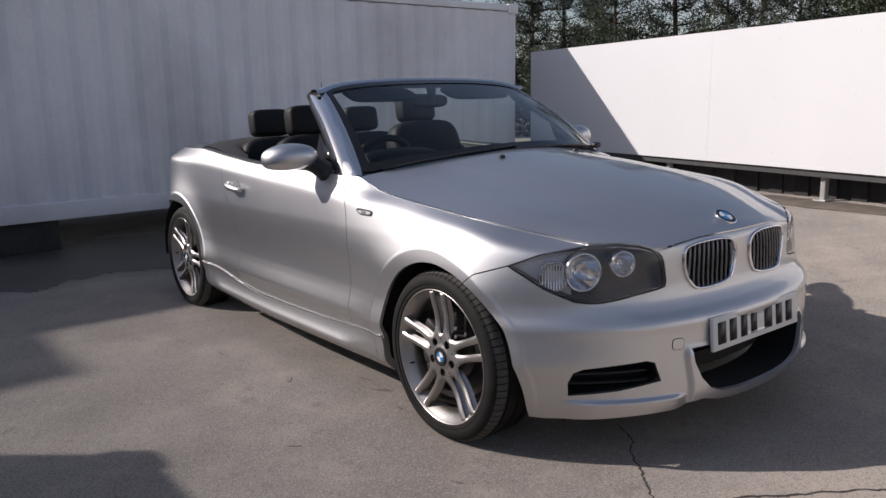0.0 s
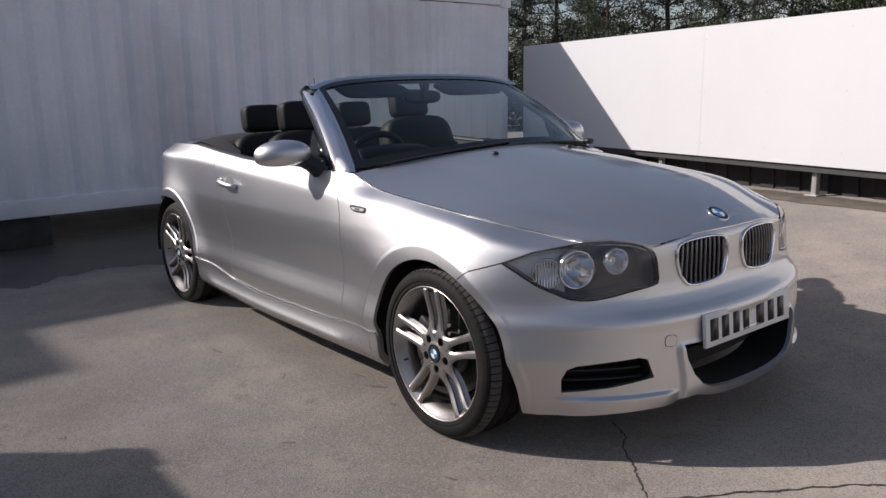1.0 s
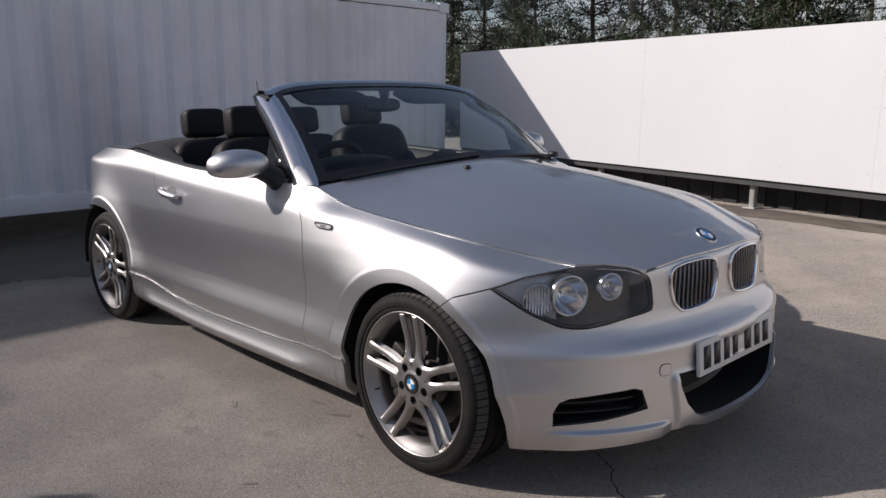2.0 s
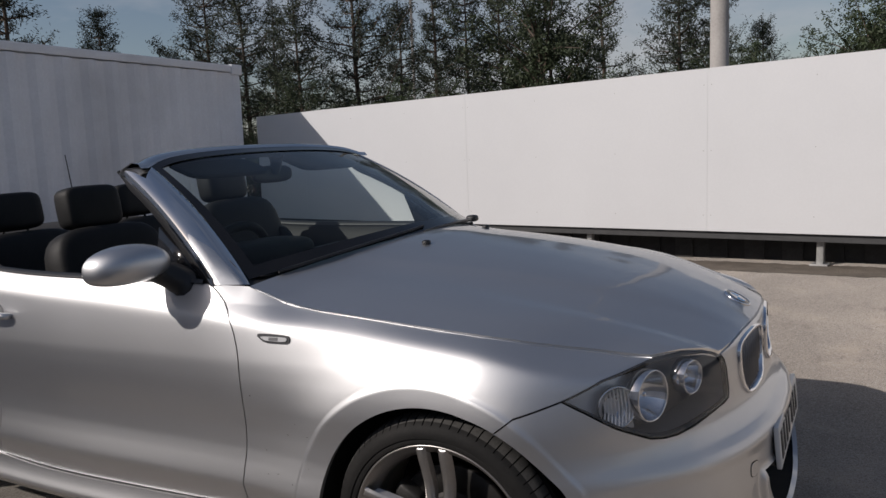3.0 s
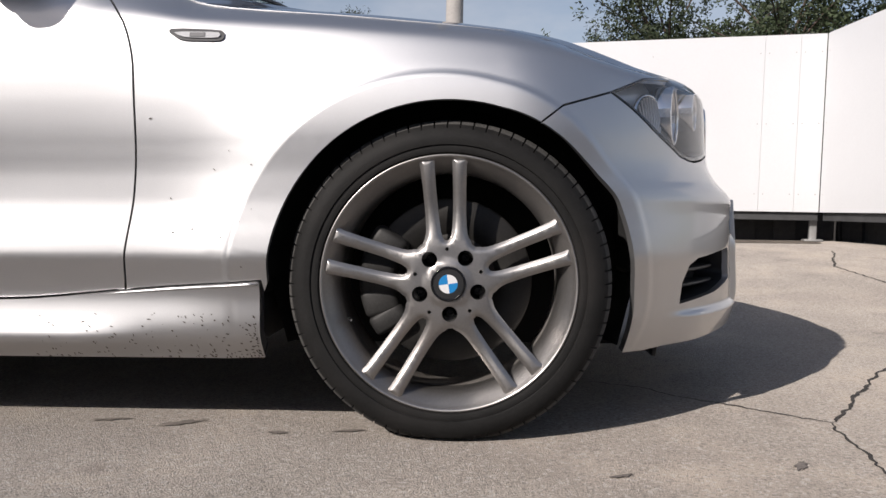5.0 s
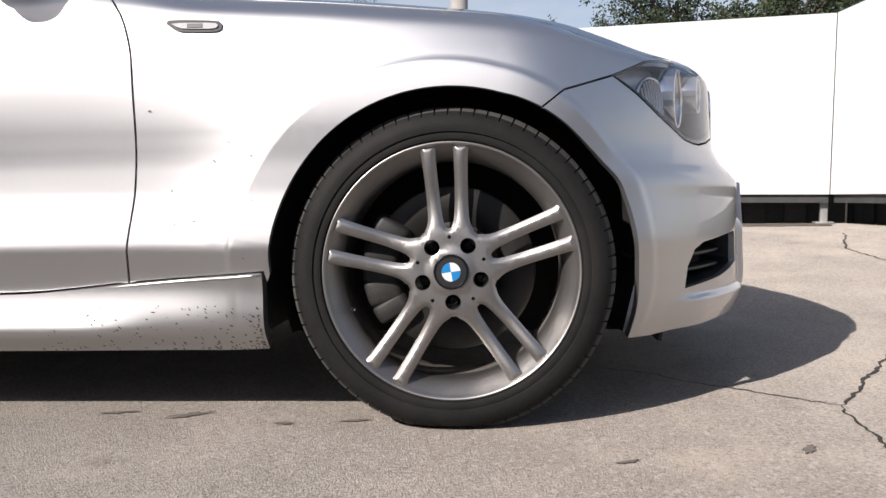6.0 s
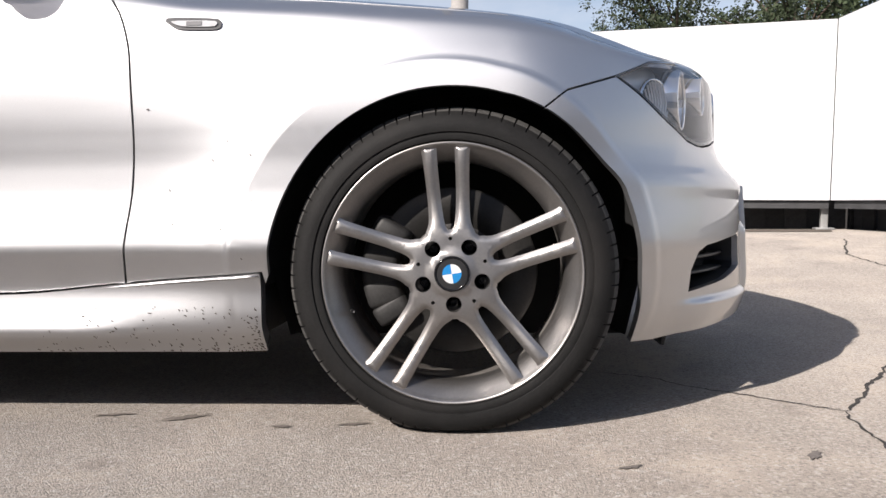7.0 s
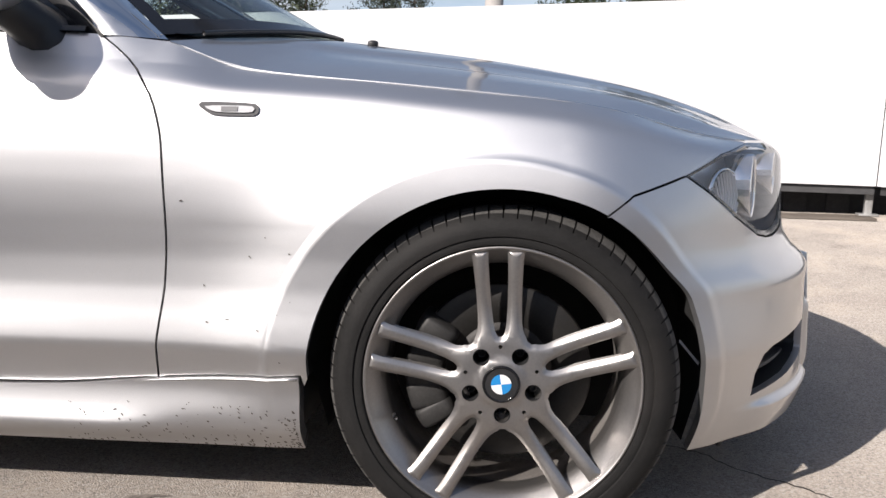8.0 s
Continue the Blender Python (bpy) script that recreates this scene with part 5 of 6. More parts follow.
def pillar(mirror):
    """The painted windscreen pillar with its dark seal behind."""
    k = -1 if mirror else 1
    rows, seal = [], []
    for i in range(25):
        f = i / 24
        grow = float(step(0.0, 0.14, f))
        front = Vector((-0.622, -0.748, 0.906)).lerp(screen_point(-1, f) + Vector((0.004, -0.002, 0.002)), 0.25 + 0.75 * grow)
        back = Vector((-0.728, -0.790, 0.913)).lerp(Vector((-1.258, -0.634, 1.252)), f) + Vector((0.01, -0.006, 0.026)) * math.sin(math.pi * f)
        mid = front.lerp(back, 0.5) + Vector((0.004, -0.016, 0.003)) * grow
        q1, q3 = front.lerp(mid, 0.55) + Vector((0.001, -0.004, 0.001)) * grow, mid.lerp(back, 0.45) + Vector((0.002, -0.006, 0.004)) * grow
        sec = [front - Vector((0.0, -0.01, 0.014)), front, q1, mid, q3, back, back + Vector((-0.004, 0.030, -0.010))]
        rows.append([Vector((p.x, p.y * k, p.z)) for p in sec])
        thin = 1 - 0.8 * float(step(0.80, 1.0, f))
        s = [back + Vector(v) * thin for v in ((0.002, 0.001, -0.002), (-0.020, 0.004, -0.014), (-0.032, 0.020, -0.020), (-0.012, 0.045, -0.006))]
        seal.append([Vector((p.x, p.y * k, p.z)) for p in s])
    bm = bmesh.new()
    grid_mesh(bm, rows, flip=not mirror)
    bm2 = bmesh.new()
    grid_mesh(bm2, seal, flip=not mirror)
    p = part("windscreen_pillar", bm, PAINT, car)
    part("pillar_seal", bm2, PLASTIC, p, "black rubber seal")


pillar(False)
pillar(True)
rows, lining = [], []
for i in range(41):
    u = -1.06 + 2.12 * i / 40
    c = max(-1.0, min(1.0, u))
    f = screen_point(c, 1.0)
    f.y = 0.600 * u * 1.02
    end = max(0, abs(u) - 0.86) / 0.2
    rows.append([f + Vector(d) for d in ((0.012, 0, -0.004), (0.002, 0, 0.010), (-0.03, 0, 0.015), (-0.075, 0, 0.010 - 0.012 * end), (-0.092, 0, -0.004 - 0.012 * end), (-0.090, 0, -0.026))])
    lining.append([f + Vector(d) for d in ((-0.090, 0, -0.026), (-0.06, 0, -0.036), (0.0, 0, -0.03), (0.022, 0, -0.020))])
bm = bmesh.new()
grid_mesh(bm, rows, flip=True)
part("windscreen_header", bm, PAINT, car)
bm = bmesh.new()
grid_mesh(bm, lining, flip=True)
part("header_lining", bm, PLASTIC, car, "black inner header lining")
# cowl between hood and glass, wipers
bm = bmesh.new()
rows = []
for i in range(41):
    u = -1 + 2 * i / 40
    g = screen_point(u, 0.012)
    b = Vector((-0.62 + 0.175 * math.sin((1 - abs(u)) * math.pi / 2) ** 1.2 + 0.012, 0.745 * u, 0.9065 + 0.075 * math.sin((1 - abs(u)) * math.pi / 2) - 0.012))
    rows.append([g + Vector((-0.03, 0, 0.006)), g.lerp(b, 0.5) + Vector((0, 0, -0.004)), b])
grid_mesh(bm, rows, flip=True)
part("cowl", bm, PLASTIC, car, "black plastic cowl")
for u0, u1 in ((-0.9, -0.05), (-0.10, 0.86)):
    pts = [screen_point(u0 + (u1 - u0) * i / 10, 0.0 + 0.035 * i / 10) + Vector((0.012, 0, 0.003)) for i in range(11)]
    bm = tube(bmesh.new(), pts, 0.005, 6)
    w = part("wiper", bm, PLASTIC, car, "black wiper arm")
bm = bmesh.new()
soft_block(bm, (0.05, 0.05, 0.03), screen_point(0.93, 0.03) + Vector((0.02, 0, 0.014)), 3)
part("wiper_pivot", bm, PLASTIC, car)


# ---- lamps ----
def headlamp(mirror):
    k = mirrored(lamp_line) if mirror else lamp_line
    src = shell_full
    top = part("headlamp", panel(k, src, np.arange(0.1, 2.15, 0.03), np.arange(0.5, 0.8, 0.02), depth=0.0, gap=0.01), LENS, car, "clear headlamp with two round reflectors")
    top.visible_shadow = False
    # dark rim round the glass
    line = dense(k, 0.012)
    mid = line.mean(0)
    rows = []
    for p in line:
        q = p + (mid - p) / max(np.linalg.norm(mid - p), 1e-6) * 0.009
        a, b = src(p[0], p[1]), src(q[0], q[1])
        inw = Vector((-0.9, 0.45 if a[1] < 0 else -0.45, 0)).normalized()
        rows.append([Vector(a) + inw * 0.0015, Vector(b) + inw * 0.0015, Vector(b) + inw * 0.010])
    bm = bmesh.new()
    grid_mesh(bm, rows, closed_u=True)
    bmesh.ops.recalc_face_normals(bm, faces=bm.faces)
    part("lamp_seal", bm, GLOSS_BLACK, top, "thin black seal")
    # housing: a dark pan behind the glass, with two round reflectors standing in it
    sy = 1 if mirror else -1
    bm = bmesh.new()
    rows = []
    for p in line:
        a = Vector(src(p[0], p[1]))
        q = mid + (p - mid) * 0.90
        b = Vector(src(q[0], q[1])) + Vector((-0.075, -sy * 0.035, 0))
        rows.append([a + Vector((-0.004, -sy * 0.002, 0)), a.lerp(b, 0.5), b])
    grid_mesh(bm, rows, closed_u=True)
    inner = mid + (line - mid) * 0.90
    cut = lambda q: (2.2 - q[0] if mirror else q[0]) < 0.57
    for outer in (True, False):
        half = np.array([q for q in dense(inner, 0.012) if cut(q) == outer])
        if not outer:
            first = next(i for i in range(len(half)) if np.linalg.norm(half[i] - half[i - 1]) > 0.03)
            half = np.roll(half, -first, 0)
        bm2 = panel(half, src, np.arange(0.1, 2.15, 0.03), np.arange(0.5, 0.8, 0.02), depth=0.0, gap=0.02)
        bm2.transform(Matrix.Translation((-0.056 if outer else -0.075, -sy * (0.026 if outer else 0.035), 0)))
        part("lamp_back", bm2, LAMP_SILVER if outer else LAMP_GREY, top)
    bmesh.ops.recalc_face_normals(bm, faces=bm.faces)
    part("lamp_housing", bm, TRIM_GREY, top, "grey lamp housing")
    for cx, cy, cz, r, deep in ((0.468, 0.612, 0.646, 0.058, 0.055), (0.538, 0.503, 0.667, 0.039, 0.045)):
        axis = Vector((0.92, sy * 0.34, 0.0)).normalized()
        turn = axis.to_track_quat("Z", "Y").to_matrix().to_4x4()
        bm = bmesh.new()
        lathe(bm, [(0.004, -deep), (r * 0.45, -deep * 0.9), (r * 0.8, -deep * 0.5), (r * 0.97, -0.004), (r, 0.0), (r * 1.05, 0.003), (r * 1.07, -0.004), (r * 1.02, -0.03)], 40, "Z")
        bm.transform(Matrix.Translation((cx, sy * cy, cz)) @ turn)
        part("reflector", bm, REFLECTOR, top, "round chrome reflector")
        bm = bmesh.new()
        soft_block(bm, (0.022, 0.022, 0.03), (0, 0, -deep * 0.55), 2)
        bm.transform(Matrix.Translation((cx, sy * cy, cz)) @ turn)
        part("bulb", bm, CHROME, top)
        bm = bmesh.new()
        lathe(bm, [(r * 1.09, -0.030), (r * 1.09, 0.004), (r * 1.03, 0.007), (r * 0.99, 0.003)], 48, "Z")
        bm.transform(Matrix.Translation((cx, sy * cy, cz)) @ turn)
        part("lamp_ring", bm, CHROME, top, "thin chrome ring")
    # indicator: a ribbed silver bowl beside the main reflector
    axis = Vector((0.70, sy * 0.71, 0.05)).normalized()
    turn = axis.to_track_quat("Z", "Y").to_matrix().to_4x4()
    m = Matrix.Translation((0.405, sy * 0.680, 0.633)) @ turn
    bm = bmesh.new()
    lathe(bm, [(0.004, -0.028), (0.020, -0.025), (0.036, -0.014), (0.046, 0.0), (0.049, 0.004), (0.051, -0.004)], 40, "Z")
    bm.transform(m)
    part("indicator_bowl", bm, REFLECTOR, top, "silver indicator bowl")
    for k in range(9):
        x = -0.036 + 0.009 * k
        h = math.sqrt(max(0.0, 0.044 ** 2 - x * x))
        bm = tube(bmesh.new(), [(x, -h, 0.002), (x, 0, 0.008), (x, h, 0.002)], 0.0022, 6)
        bm.transform(m)
        part("indicator_rib", bm, LAMP_SILVER, top)
    return top


headlamp(False)
headlamp(True)


# ---- kidney grilles, intakes, plate ----
def grille(mirror):
    k = mirrored(kidney) if mirror else kidney
    line = dense(k, 0.010, 2)
    mid = line.mean(0)
    top = None
    rows = []
    for p in line:
        d = (p - mid) / np.linalg.norm(p - mid)
        a, b, c = (Vector(nose_skin(*(p + d * o))) for o in (0.0015, -0.0035, -0.0065))
        out = Vector((1, 0, 0))
        rows.append([a - out * 0.004, a + out * 0.006, b + out * 0.009, c + out * 0.002, c - out * 0.03])
    bm = bmesh.new()
    grid_mesh(bm, rows, closed_u=True)
    bmesh.ops.recalc_face_normals(bm, faces=bm.faces)
    top = part("kidney_grille", bm, CHROME, car, "chrome framed kidney grille with upright slats")
    bm = panel(k, nose_skin, np.arange(0.85, 1.4, 0.02), np.arange(0.5, 0.75, 0.02), depth=0, offset=-0.05)
    part("grille_back", bm, VOID, top)
    lo, hi = (min(line[:, 0]), max(line[:, 0]))
    for i in range(11):
        s = lo + (hi - lo) * (i + 0.75) / 11.5
        zs = [z for z in np.arange(0.54, 0.73, 0.004) if inside(line, np.array([[s, z]]))[0]]
        if len(zs) < 4:
            continue
        rows = []
        for z in np.linspace(zs[0], zs[-1], 9):
            c = Vector(nose_skin(s, z)) + Vector((-0.004 + 0.004 * math.sin((z - zs[0]) / (zs[-1] - zs[0]) * math.pi), 0, 0))
            rows.append([c + Vector((-0.012, 0.0008, 0)), c + Vector((0, 0.0016, 0)), c + Vector((0.001, 0, 0)), c + Vector((0, -0.0016, 0)), c + Vector((-0.012, -0.0008, 0))])
        bm = bmesh.new()
        grid_mesh(bm, rows)
        bmesh.ops.recalc_face_normals(bm, faces=bm.faces)
        part("slat", bm, SLAT, top)
    return top


grille(False)
grille(True)
for k in (fog, mirrored(fog)):
    g = part("fog_intake", panel(k, nose_skin, np.arange(0.4, 2, 0.03), np.arange(0.2, 0.4, 0.02), depth=0, offset=-0.075), VOID, car, "black open bumper intake")
    line = dense(k, 0.012, 1)
    bm = bmesh.new()
    rows = []
    for p in line:
        a = Vector(nose_skin(*p))
        rows.append([a + Vector((-0.012, 0.005 if a.y < 0 else -0.005, 0)), a + Vector((-0.10, 0.03 if a.y < 0 else -0.03, 0))])
    grid_mesh(bm, rows, closed_u=True)
    part("intake_wall", bm, PLASTIC, g)
    ss = np.array([p[0] for p in k])
    for z in (0.285, 0.318):
        bm = bmesh.new()
        rows = []
        for s in np.linspace(ss.min() + 0.015, ss.max() - 0.02, 14):
            c = Vector(nose_skin(s, z)) + Vector((-0.035, 0.012 if s < 1.1 else -0.012, 0))
            rows.append([c + Vector((-0.05, 0, 0.004)), c + Vector((0, 0, 0.004)), c + Vector((0.004, 0, 0)), c + Vector((0, 0, -0.004)), c + Vector((-0.05, 0, -0.004))])
        grid_mesh(bm, rows)
        part("slat", bm, PLASTIC, g)
g = part("centre_intake", panel(intake, nose_skin, np.arange(0.8, 1.4, 0.03), np.arange(0.2, 0.4, 0.02), depth=0, offset=-0.15), VOID, car, "black lower centre intake")
bm = bmesh.new()
rows = []
for p in dense(intake, 0.012, 1):
    a = Vector(nose_skin(*p))
    rows.append([a + Vector((-0.012, 0, 0)), a + Vector((-0.17, 0, 0))])
grid_mesh(bm, rows, closed_u=True)
part("intake_wall", bm, VOID, g)

tow = [(0.813, 0.386), (0.848, 0.384), (0.848, 0.420), (0.813, 0.422)]
part("tow_cover", panel(tow, nose_skin, [0], [0], offset=0.0018, depth=0.006, gap=0.006, rounding=2), PAINT, car)
rim_line = dense(tow, 0.006, 2)
bm = bmesh.new()
grid_mesh(bm, [[Vector(nose_skin(*p)) + Vector((0.0006, -0.0003, 0)), Vector(nose_skin(*(rim_line.mean(0) + (p - rim_line.mean(0)) * 1.10))) + Vector((0.0006, -0.0003, 0))] for p in rim_line], closed_u=True, flip=True)
part("tow_cover_gap", bm, VOID, car)

plate = part("number_plate", box(bmesh.new(), (0.014, 0.525, 0.115), (0.708, 0, 0.416), Matrix.Rotation(radians(-4), 3, "Y"), 0.004), PLATE_WHITE, car, "white plate with black bars on a silver holder")
part("plate_holder", box(bmesh.new(), (0.05, 0.50, 0.10), (0.680, 0, 0.410), None, 0.006), PLASTIC, plate)
for y0, wd in ((-0.215, 0.055), (-0.150, 0.050), (-0.085, 0.045), (-0.025, 0.045), (0.065, 0.06), (0.135, 0.048), (0.200, 0.050)):
    part("bar", box(bmesh.new(), (0.002, wd * 0.82, 0.074), (0.7155, y0, 0.416), Matrix.Rotation(radians(-4), 3, "Y")), PLATE_BLACK, plate)


def badge(at, normal, radius):
    turn = Vector(normal).to_track_quat("Z", "X").to_matrix().to_4x4()
    m = Matrix.Translation(at) @ turn
    bm = bmesh.new()
    lathe(bm, [(radius, -0.003), (radius, 0.003), (radius * 0.93, 0.0045), (radius * 0.9, 0.0035)], 40, "Z")
    bm.transform(m)
    top = part("bonnet_badge", bm, CHROME, car, "round blue and white badge")
    bm = bmesh.new()
    lathe(bm, [(radius * 0.91, 0.0034), (radius * 0.60, 0.0040)], 40, "Z")
    bm.transform(m)
    part("badge_ring", bm, GLOSS_BLACK, top)
    for k in range(4):
        bm = bmesh.new()
        pts = [bm.verts.new((0, 0, 0.0046))]
        for q in range(9):
            a = radians(90 * k + 90 * q / 8)
            pts.append(bm.verts.new((radius * 0.60 * math.cos(a), radius * 0.60 * math.sin(a), 0.0041)))
        bm.faces.new(pts)
        bm.transform(m)
        part("badge_quarter", bm, BLUE if k % 2 else WHITE, top)


def hood_at(x, y):
    """The bonnet's surface over a place: point and normal."""
    flat = HOOD.reshape(-1, 3)
    i = int(np.argmin((flat[:, 0] - x) ** 2 + (flat[:, 1] + abs(y)) ** 2))
    iu, iv = divmod(i, HOOD.shape[1])
    iu, iv = min(max(iu, 1), HOOD.shape[0] - 2), min(max(iv, 1), HOOD.shape[1] - 2)
    n = np.cross(HOOD[iu, iv + 1] - HOOD[iu, iv - 1], HOOD[iu + 1, iv] - HOOD[iu - 1, iv])
    n = n / np.linalg.norm(n)
    n = n if n[2] > 0 else -n
    p = HOOD[iu, iv].copy()
    if y > 0:
        p[1], n[1] = -p[1], -n[1]
    return Vector(p), Vector(n)


p, n = hood_at(0.575, 0.0)
badge(Vector((p.x, 0, p.z)) + n * 0.001, (n.x, 0, n.z), 0.041)
for y in (-0.225, 0.225):
    p, n = hood_at(-0.33, y)
    part("washer_nozzle", soft_block(bmesh.new(), (0.026, 0.030, 0.016), p + n * 0.004, 2.6), PLASTIC, car, "small black washer nozzle")


for y in (-0.66, 0.66):
    part("air_flap", box(bmesh.new(), (0.010, 0.16, 0.045), (0.43, y * 0.88, 0.160), Matrix.Rotation(radians(12), 3, "Y"), 0.003), PLASTIC, car, "black rubber air flap before the wheel")
card = box(bmesh.new(), (0.095, 0.12, 0.0015), (0, 0, 0))
card.transform(pose(-0.655, -0.56, 0.9445, 0, -3, 20))
part("paper_card", card, PAPER, car, "white paper card on the dashboard", smooth=False)


# side details on both flanks
def flank(k):
    def put(name, bm, mat, parent=car, label=""):
        if k < 0:
            turn_over(bm)
        return part(name, bm, mat, parent, label)
    line = [(-0.540, 0.7860), (-0.532, 0.7930), (-0.440, 0.7900), (-0.431, 0.7830), (-0.432, 0.7720), (-0.442, 0.7670), (-0.505, 0.7680), (-0.520, 0.7720)]
    r = put("side_repeater", panel(line, shell, np.arange(-0.55, -0.42, 0.012), np.arange(0.76, 0.80, 0.008), offset=0.003, gap=0.006, rounding=1, depth=0.006), LAMP_GREY, label="clear side turn lamp in a dark rim")
    inner = [(-0.529, 0.7850), (-0.444, 0.7845), (-0.438, 0.7790), (-0.444, 0.7725), (-0.504, 0.7735), (-0.519, 0.7780)]
    put("repeater_lens", panel(inner, shell, np.arange(-0.55, -0.42, 0.012), np.arange(0.76, 0.80, 0.008), offset=0.0055, gap=0.006, rounding=1, depth=0.002), REPEATER, r)
    put("repeater_bulb", panel([(-0.497, 0.7830), (-0.468, 0.7830), (-0.468, 0.7750), (-0.497, 0.7750)], shell, [0], [0], offset=0.0068, gap=0.004, depth=0.001), TRIM_GREY, r)
    # door handle: a bar over a flat grey oval that paints a shallow scoop's shade
    base = [Vector(shell(x, 0.806 + 0.0125 * (-1.71 - x) / 0.12)) for x in np.linspace(-1.815, -1.605, 15)]
    bm = bmesh.new()
    rows = []
    for i, c in enumerate(base):
        f = i / 14
        out = 0.010 + 0.030 * math.sin(math.pi * min(max((f - 0.03) / 0.94, 0), 1)) ** 0.55
        h = 0.010 + 0.007 * math.sin(math.pi * f)
        rows.append([c + Vector((0, -out + 0.016 * math.cos(q) * 0.9, h * math.sin(q))) for q in np.linspace(0, 2 * math.pi, 13)[:-1]])
    grid_mesh(bm, rows, closed_v=True)
    bmesh.ops.holes_fill(bm, edges=[e for e in bm.edges if len(e.link_faces) == 1])
    bmesh.ops.recalc_face_normals(bm, faces=bm.faces)
    h = put("door_handle", bm, PAINT, label="silver bar door handle")
    scoop = [(-1.79 + 0.085 + 0.055 * math.cos(q), 0.808 + 0.030 * math.sin(q)) for q in np.linspace(0, 2 * math.pi, 25)[:-1]]
    put("handle_scoop_shade", panel(scoop, shell, np.arange(-1.8, -1.6, 0.02), np.arange(0.77, 0.85, 0.012), offset=0.0012, depth=0.0, gap=0.01), TRIM_GREY, h)
    # wing mirror: rounded shell on a dark foot
    bm = bmesh.new()
    rows = []
    for i in range(25):
        v = -math.pi / 2 + math.pi * i / 24
        row = []
        for j in range(36):
            u = 2 * math.pi * j / 36
            e = lambda c, p: math.copysign(abs(c) ** p, c)
            y = e(math.sin(v), 0.95)
            r = abs(math.cos(v)) ** 0.72
            x = e(math.cos(u), 0.85) * r
            z = e(math.sin(u), 0.9) * r
            x = x if x > 0 else x * 0.42
            row.append((-0.925 - (0.0 if k > 0 else 0.06) + 0.085 * x + 0.028 * y, -0.917 + 0.112 * y, 0.990 + 0.056 * z - 0.006 * y * y + 0.004 * y))
        rows.append(row)
    grid_mesh(bm, rows, closed_v=True)
    bmesh.ops.remove_doubles(bm, verts=bm.verts, dist=1e-4)
    bmesh.ops.recalc_face_normals(bm, faces=bm.faces)
    w = put("wing_mirror", bm, PAINT, label="silver rounded wing mirror")
    bm = bmesh.new()
    lathe(bm, [(0.001, -0.0375), (0.04, -0.0375), (0.05, -0.036)], 32, "X")
    for v in bm.verts:
        v.co = Vector((v.co.x - 0.928 - (0.0 if k > 0 else 0.06) + 0.28 * v.co.y, -0.917 + v.co.y * 1.9, 0.988 + v.co.z * 0.95))
    put("mirror_glass", bm, MIRROR, w)
    bm = bmesh.new()
    tube(bm, [(-0.90, -0.845, 0.965), (-0.875, -0.81, 0.945), (-0.855, -0.785, 0.925), (-0.84, -0.765, 0.905)], 0.034, 12, 1.5)
    put("mirror_foot", bm, PLASTIC, w, "black mirror foot")
    # black triangle at the pillar's base
    bm = bmesh.new()
    a, b, c = Vector((-0.755, -0.782, 0.913)), Vector((-0.96, -0.782, 0.925)), Vector((-0.985, -0.728, 1.075))
    lo = [bm.verts.new(v) for v in (a, b, c)]
    hi = [bm.verts.new(v + Vector((0, 0.02, 0))) for v in (a, b, c)]
    bm.faces.new(lo)
    bm.faces.new(hi[::-1])
    for i in range(3):
        bm.faces.new([lo[(i + 1) % 3], lo[i], hi[i], hi[(i + 1) % 3]])
    bmesh.ops.recalc_face_normals(bm, faces=bm.faces)
    put("corner_trim", bm, GLOSS_BLACK)
    # belt seal and inner door
    bm = bmesh.new()
    rows = []
    for x in np.arange(-0.76, -2.36, -0.04):
        z, w0 = float(edge_z(x)), float(edge_w(x))
        rows.append([(x, -w0 - 0.004, z + 0.001), (x, -w0 + 0.004, z + 0.011), (x, -w0 + 0.022, z + 0.010), (x, -w0 + 0.030, z - 0.01)])
    grid_mesh(bm, rows)
    bmesh.ops.recalc_face_normals(bm, faces=bm.faces)
    put("belt_seal", bm, PLASTIC, label="black belt line seal")
    bm = bmesh.new()
    rows = []
    for x in np.arange(-0.72, -2.36, -0.06):
        z, w0 = float(edge_z(x)), float(edge_w(x))
        rows.append([(x, -w0 + 0.026, z - 0.004), (x, -w0 + 0.055, z - 0.015), (x, -w0 + 0.075, z - 0.12), (x, -w0 + 0.055, z - 0.25), (x, -w0 + 0.08, 0.35)])
    grid_mesh(bm, rows)
    put("door_lining", bm, LEATHER, label="black door lining")


flank(1)
flank(-1)


# ---- rear deck ----
def deck_w(x):
    return float(-shell(max(x, TAIL0) if x > TAIL0 else TAIL0 - math.asin(min(1.0, ((x - TAIL0) / (-3.46 - TAIL0)) ** 1.125)) / (math.pi / 2), edge_z(x))[1])


bm = bmesh.new()
rows = []
for x in np.linspace(-2.42, -3.36, 28):
    row = []
    for i in range(31):
        u = -1 + i / 15
        t = float(step(-2.42, -2.8, x))
        row.append((x - 0.10 * (1 - t) * (1 - abs(u) ** 3), deck_w(x) * u, float(edge_z(x)) + 0.004 + 0.040 * (1 - abs(u) ** 2.4)))
    rows.append(row)
for j in range(5):
    f = (j + 1) / 5
    rows.append([(-3.36 - 0.05 * f - 0.03 * (1 - abs(-1 + i / 15) ** 2), deck_w(-3.36) * (-1 + i / 15), float(edge_z(-3.36)) + 0.004 + (0.040 * (1 - abs(-1 + i / 15) ** 2.4)) * (1 - f * f * 0.4) - 0.06 * f * f) for i in range(31)])
grid_mesh(bm, rows, flip=True)
part("boot_lid", bm, PAINT, car)
bm = bmesh.new()
rows = []
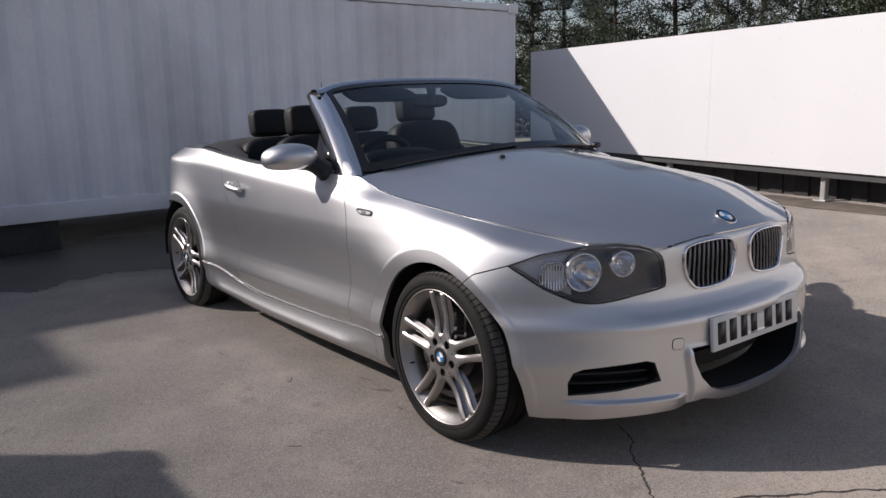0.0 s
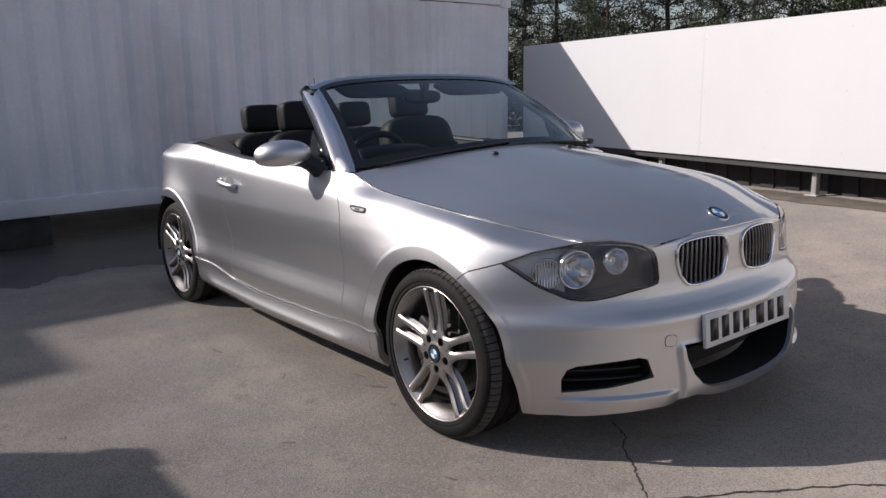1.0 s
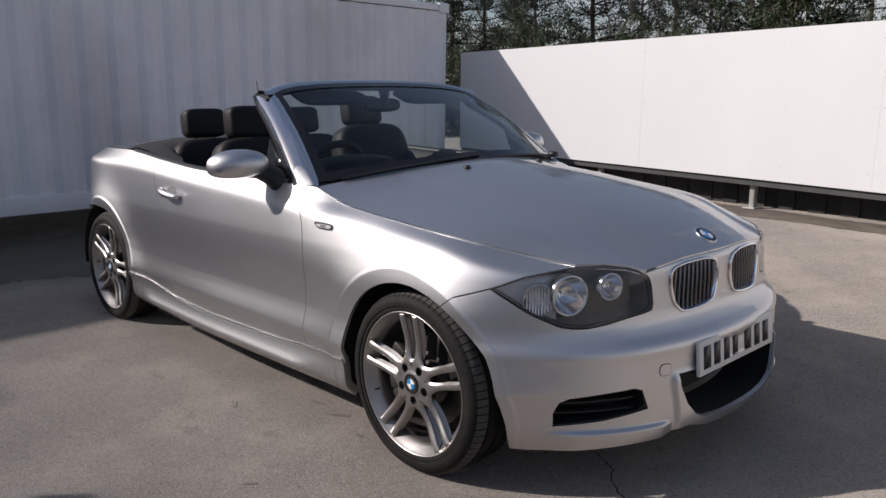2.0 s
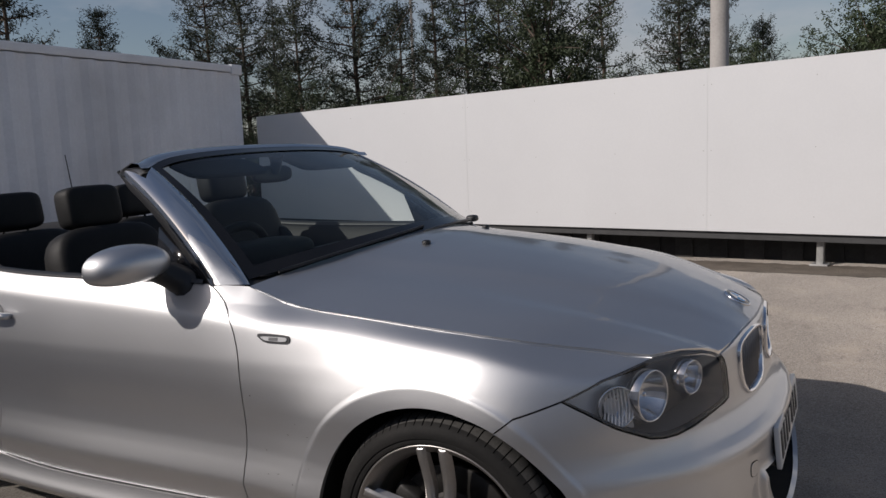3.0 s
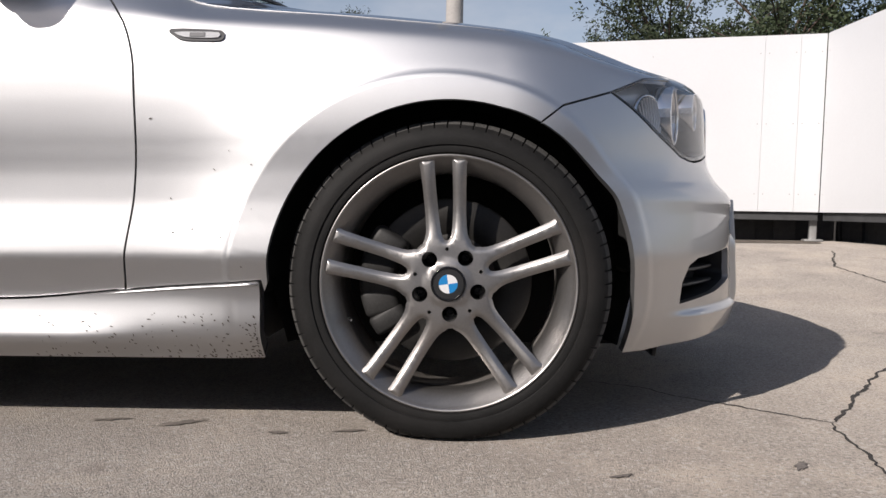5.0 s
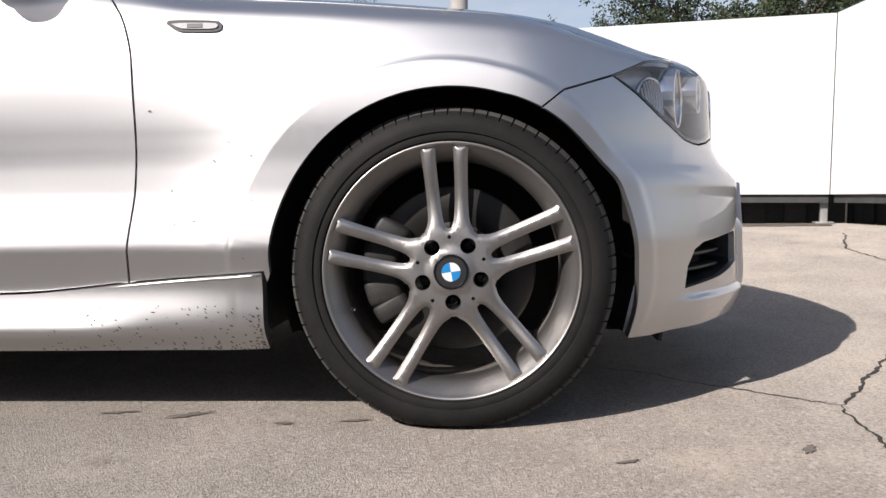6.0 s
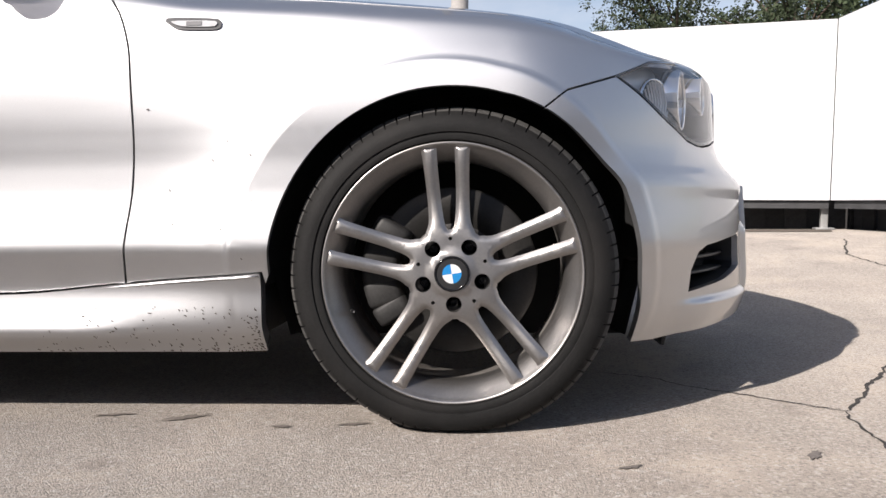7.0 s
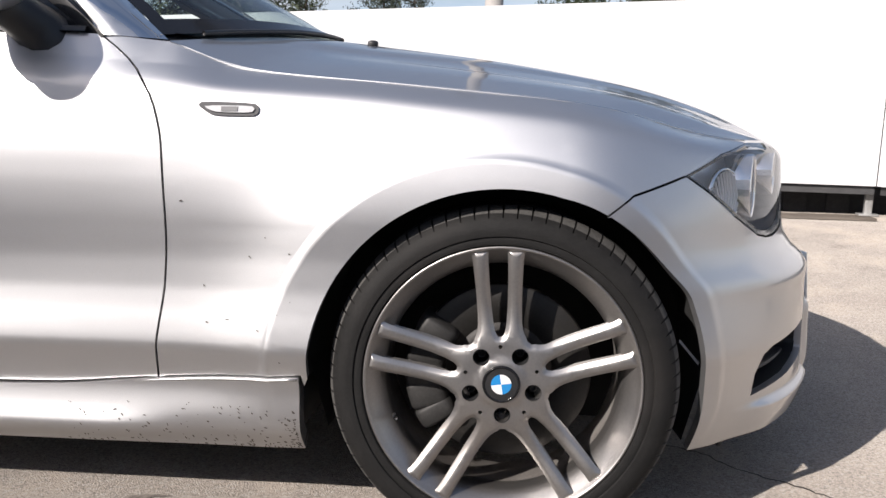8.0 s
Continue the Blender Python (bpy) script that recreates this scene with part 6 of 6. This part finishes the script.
for j in range(15):
    row = []
    for i in range(31):
        u = -1 + i / 15
        x0 = -1.84 - 0.42 * float(step(0.93, 0.76, abs(u)))
        x = x0 + (-2.48 - x0) * j / 14
        bend = -0.10 * (1 - abs(u) ** 3) * (j / 14)
        lift = 0.014 + 0.040 * (1 - abs(u) ** 2.4)
        row.append((x + bend + 0.0, (edge_w(x) - 0.03) * u, float(edge_z(x)) + lift - 0.03 * (1 - j / 14) ** 3))
    rows.append(row)
grid_mesh(bm, rows, flip=True)
part("tonneau_cover", bm, CLOTH, car, "dark grey folded roof cover")
bm = tube(bmesh.new(), [(-2.74, 0.30, 0.99), (-2.77, 0.305, 1.18), (-2.80, 0.308, 1.36)], 0.004, 6, 0.6)
part("aerial", bm, PLASTIC, car, "thin black aerial")


# ---- cabin ----
part("cabin_floor", box(bmesh.new(), (1.75, 1.42, 0.04), (-1.45, 0, 0.36)), CLOTH, car)
part("rear_bulkhead", box(bmesh.new(), (0.06, 1.40, 0.50), (-2.40, 0, 0.68)), CLOTH, car)
bm = bmesh.new()
rows = []
for i in range(25):
    u = -1 + i / 12
    dip = 0.012 * (1 - abs(u))
    rows.append([(-0.50 - 0.12 * u * u, 0.70 * u, 0.925), (-0.68, 0.70 * u, 0.935 + dip), (-0.86, 0.70 * u, 0.925 + dip), (-0.94, 0.70 * u, 0.895), (-0.95, 0.70 * u, 0.80), (-0.88, 0.70 * u, 0.55)])
grid_mesh(bm, rows, flip=True)
part("dashboard", bm, LEATHER, car, "black dashboard")
part("instrument_hood", soft_block(bmesh.new(), (0.22, 0.36, 0.10), (-0.88, -0.37, 0.945), 3.2), LEATHER, car)
part("centre_console", box(bmesh.new(), (0.95, 0.22, 0.22), (-1.35, 0, 0.50), None, 0.03), LEATHER, car)
bm = bmesh.new()
pts = []
for i in range(40):
    a = 2 * math.pi * i / 40
    row = []
    for j in range(10):
        b = 2 * math.pi * j / 10
        r = 0.180 + 0.017 * math.cos(b)
        row.append((0.017 * math.sin(b), r * math.cos(a), r * math.sin(a)))
    pts.append(row)
grid_mesh(bm, pts, closed_u=True, closed_v=True)
for a in (0, 180, 270):
    q = radians(a)
    tube(bm, [(0, 0.05 * math.cos(q), 0.05 * math.sin(q)), (0, 0.175 * math.cos(q), 0.175 * math.sin(q))], 0.018, 6)
soft_block(bm, (0.05, 0.15, 0.13), (0.0, 0, 0), 3)
bm.transform(pose(-1.06, -0.37, 0.875, 0, 24, 0))
part("steering_wheel", bm, LEATHER, car, "black leather steering wheel")
bm = soft_block(bmesh.new(), (0.035, 0.235, 0.068), (-1.165, 0.02, 1.205), 3)
m = part("interior_mirror", bm, PLASTIC, car, "black interior mirror")
bm = tube(bmesh.new(), [(-1.15, 0.02, 1.21), (-1.13, 0.01, 1.25), (-1.12, 0, 1.275)], 0.018, 8, 1.6)
part("mirror_stem", bm, PLASTIC, m)


for y in (-0.30, 0.30):
    c = screen_point(y / 0.62, 0.90)
    tilt = math.degrees(math.atan2(screen_point(0.5, 0.95).z - screen_point(0.5, 0.75).z, screen_point(0.5, 0.75).x - screen_point(0.5, 0.95).x))
    part("sun_visor", soft_block(bmesh.new(), (0.15, 0.40, 0.022), c + Vector((-0.045, 0, -0.035)), 5, Matrix.Rotation(radians(tilt), 3, "Y")), CLOTH, car, "black sun visor")


def seat(name, x, y, back_top, width, rest, label):
    top = new(name)
    top.parent = car
    part("cushion", soft_block(bmesh.new(), (0.52, width, 0.18), (x + 0.30, y, 0.55), 4), LEATHER, top)
    part("backrest", soft_block(bmesh.new(), (0.16, width, back_top - 0.46), (x + 0.01, y, (back_top + 0.58) / 2), 4.5, Matrix.Rotation(radians(-14), 3, "Y")), LEATHER, top)
    for s in (-1, 1):
        part("bolster", soft_block(bmesh.new(), (0.20, 0.08, (back_top - 0.52) * 0.78), (x + 0.05, y + s * (width / 2 - 0.035), (back_top + 0.52) / 2 - 0.04), 3.2, Matrix.Rotation(radians(-14), 3, "Y")), LEATHER, top)
        part("rest_post", tube(bmesh.new(), [(x - 0.085, y + s * 0.055, back_top - 0.05), (x - 0.098, y + s * 0.055, back_top + 0.08)], 0.006, 8), CHROME, top)
    part("headrest", soft_block(bmesh.new(), (0.11, 0.245, rest), (x - 0.105, y, back_top + (0.045 if rest > 0.16 else 0.06) + rest / 2), 5.0, Matrix.Rotation(radians(-8), 3, "Y")), LEATHER, top)
    top["label"] = label
    return top


seat("front_seat", -1.66, -0.37, 0.995, 0.50, 0.165, "black leather front seat with headrest")
seat("front_seat", -1.66, 0.36, 1.04, 0.50, 0.165, "black leather front seat with headrest")
seat("rear_seat", -2.20, -0.34, 0.97, 0.48, 0.16, "black leather rear seat with headrest")
seat("rear_seat", -2.22, 0.31, 0.97, 0.48, 0.16, "black leather rear seat with headrest")
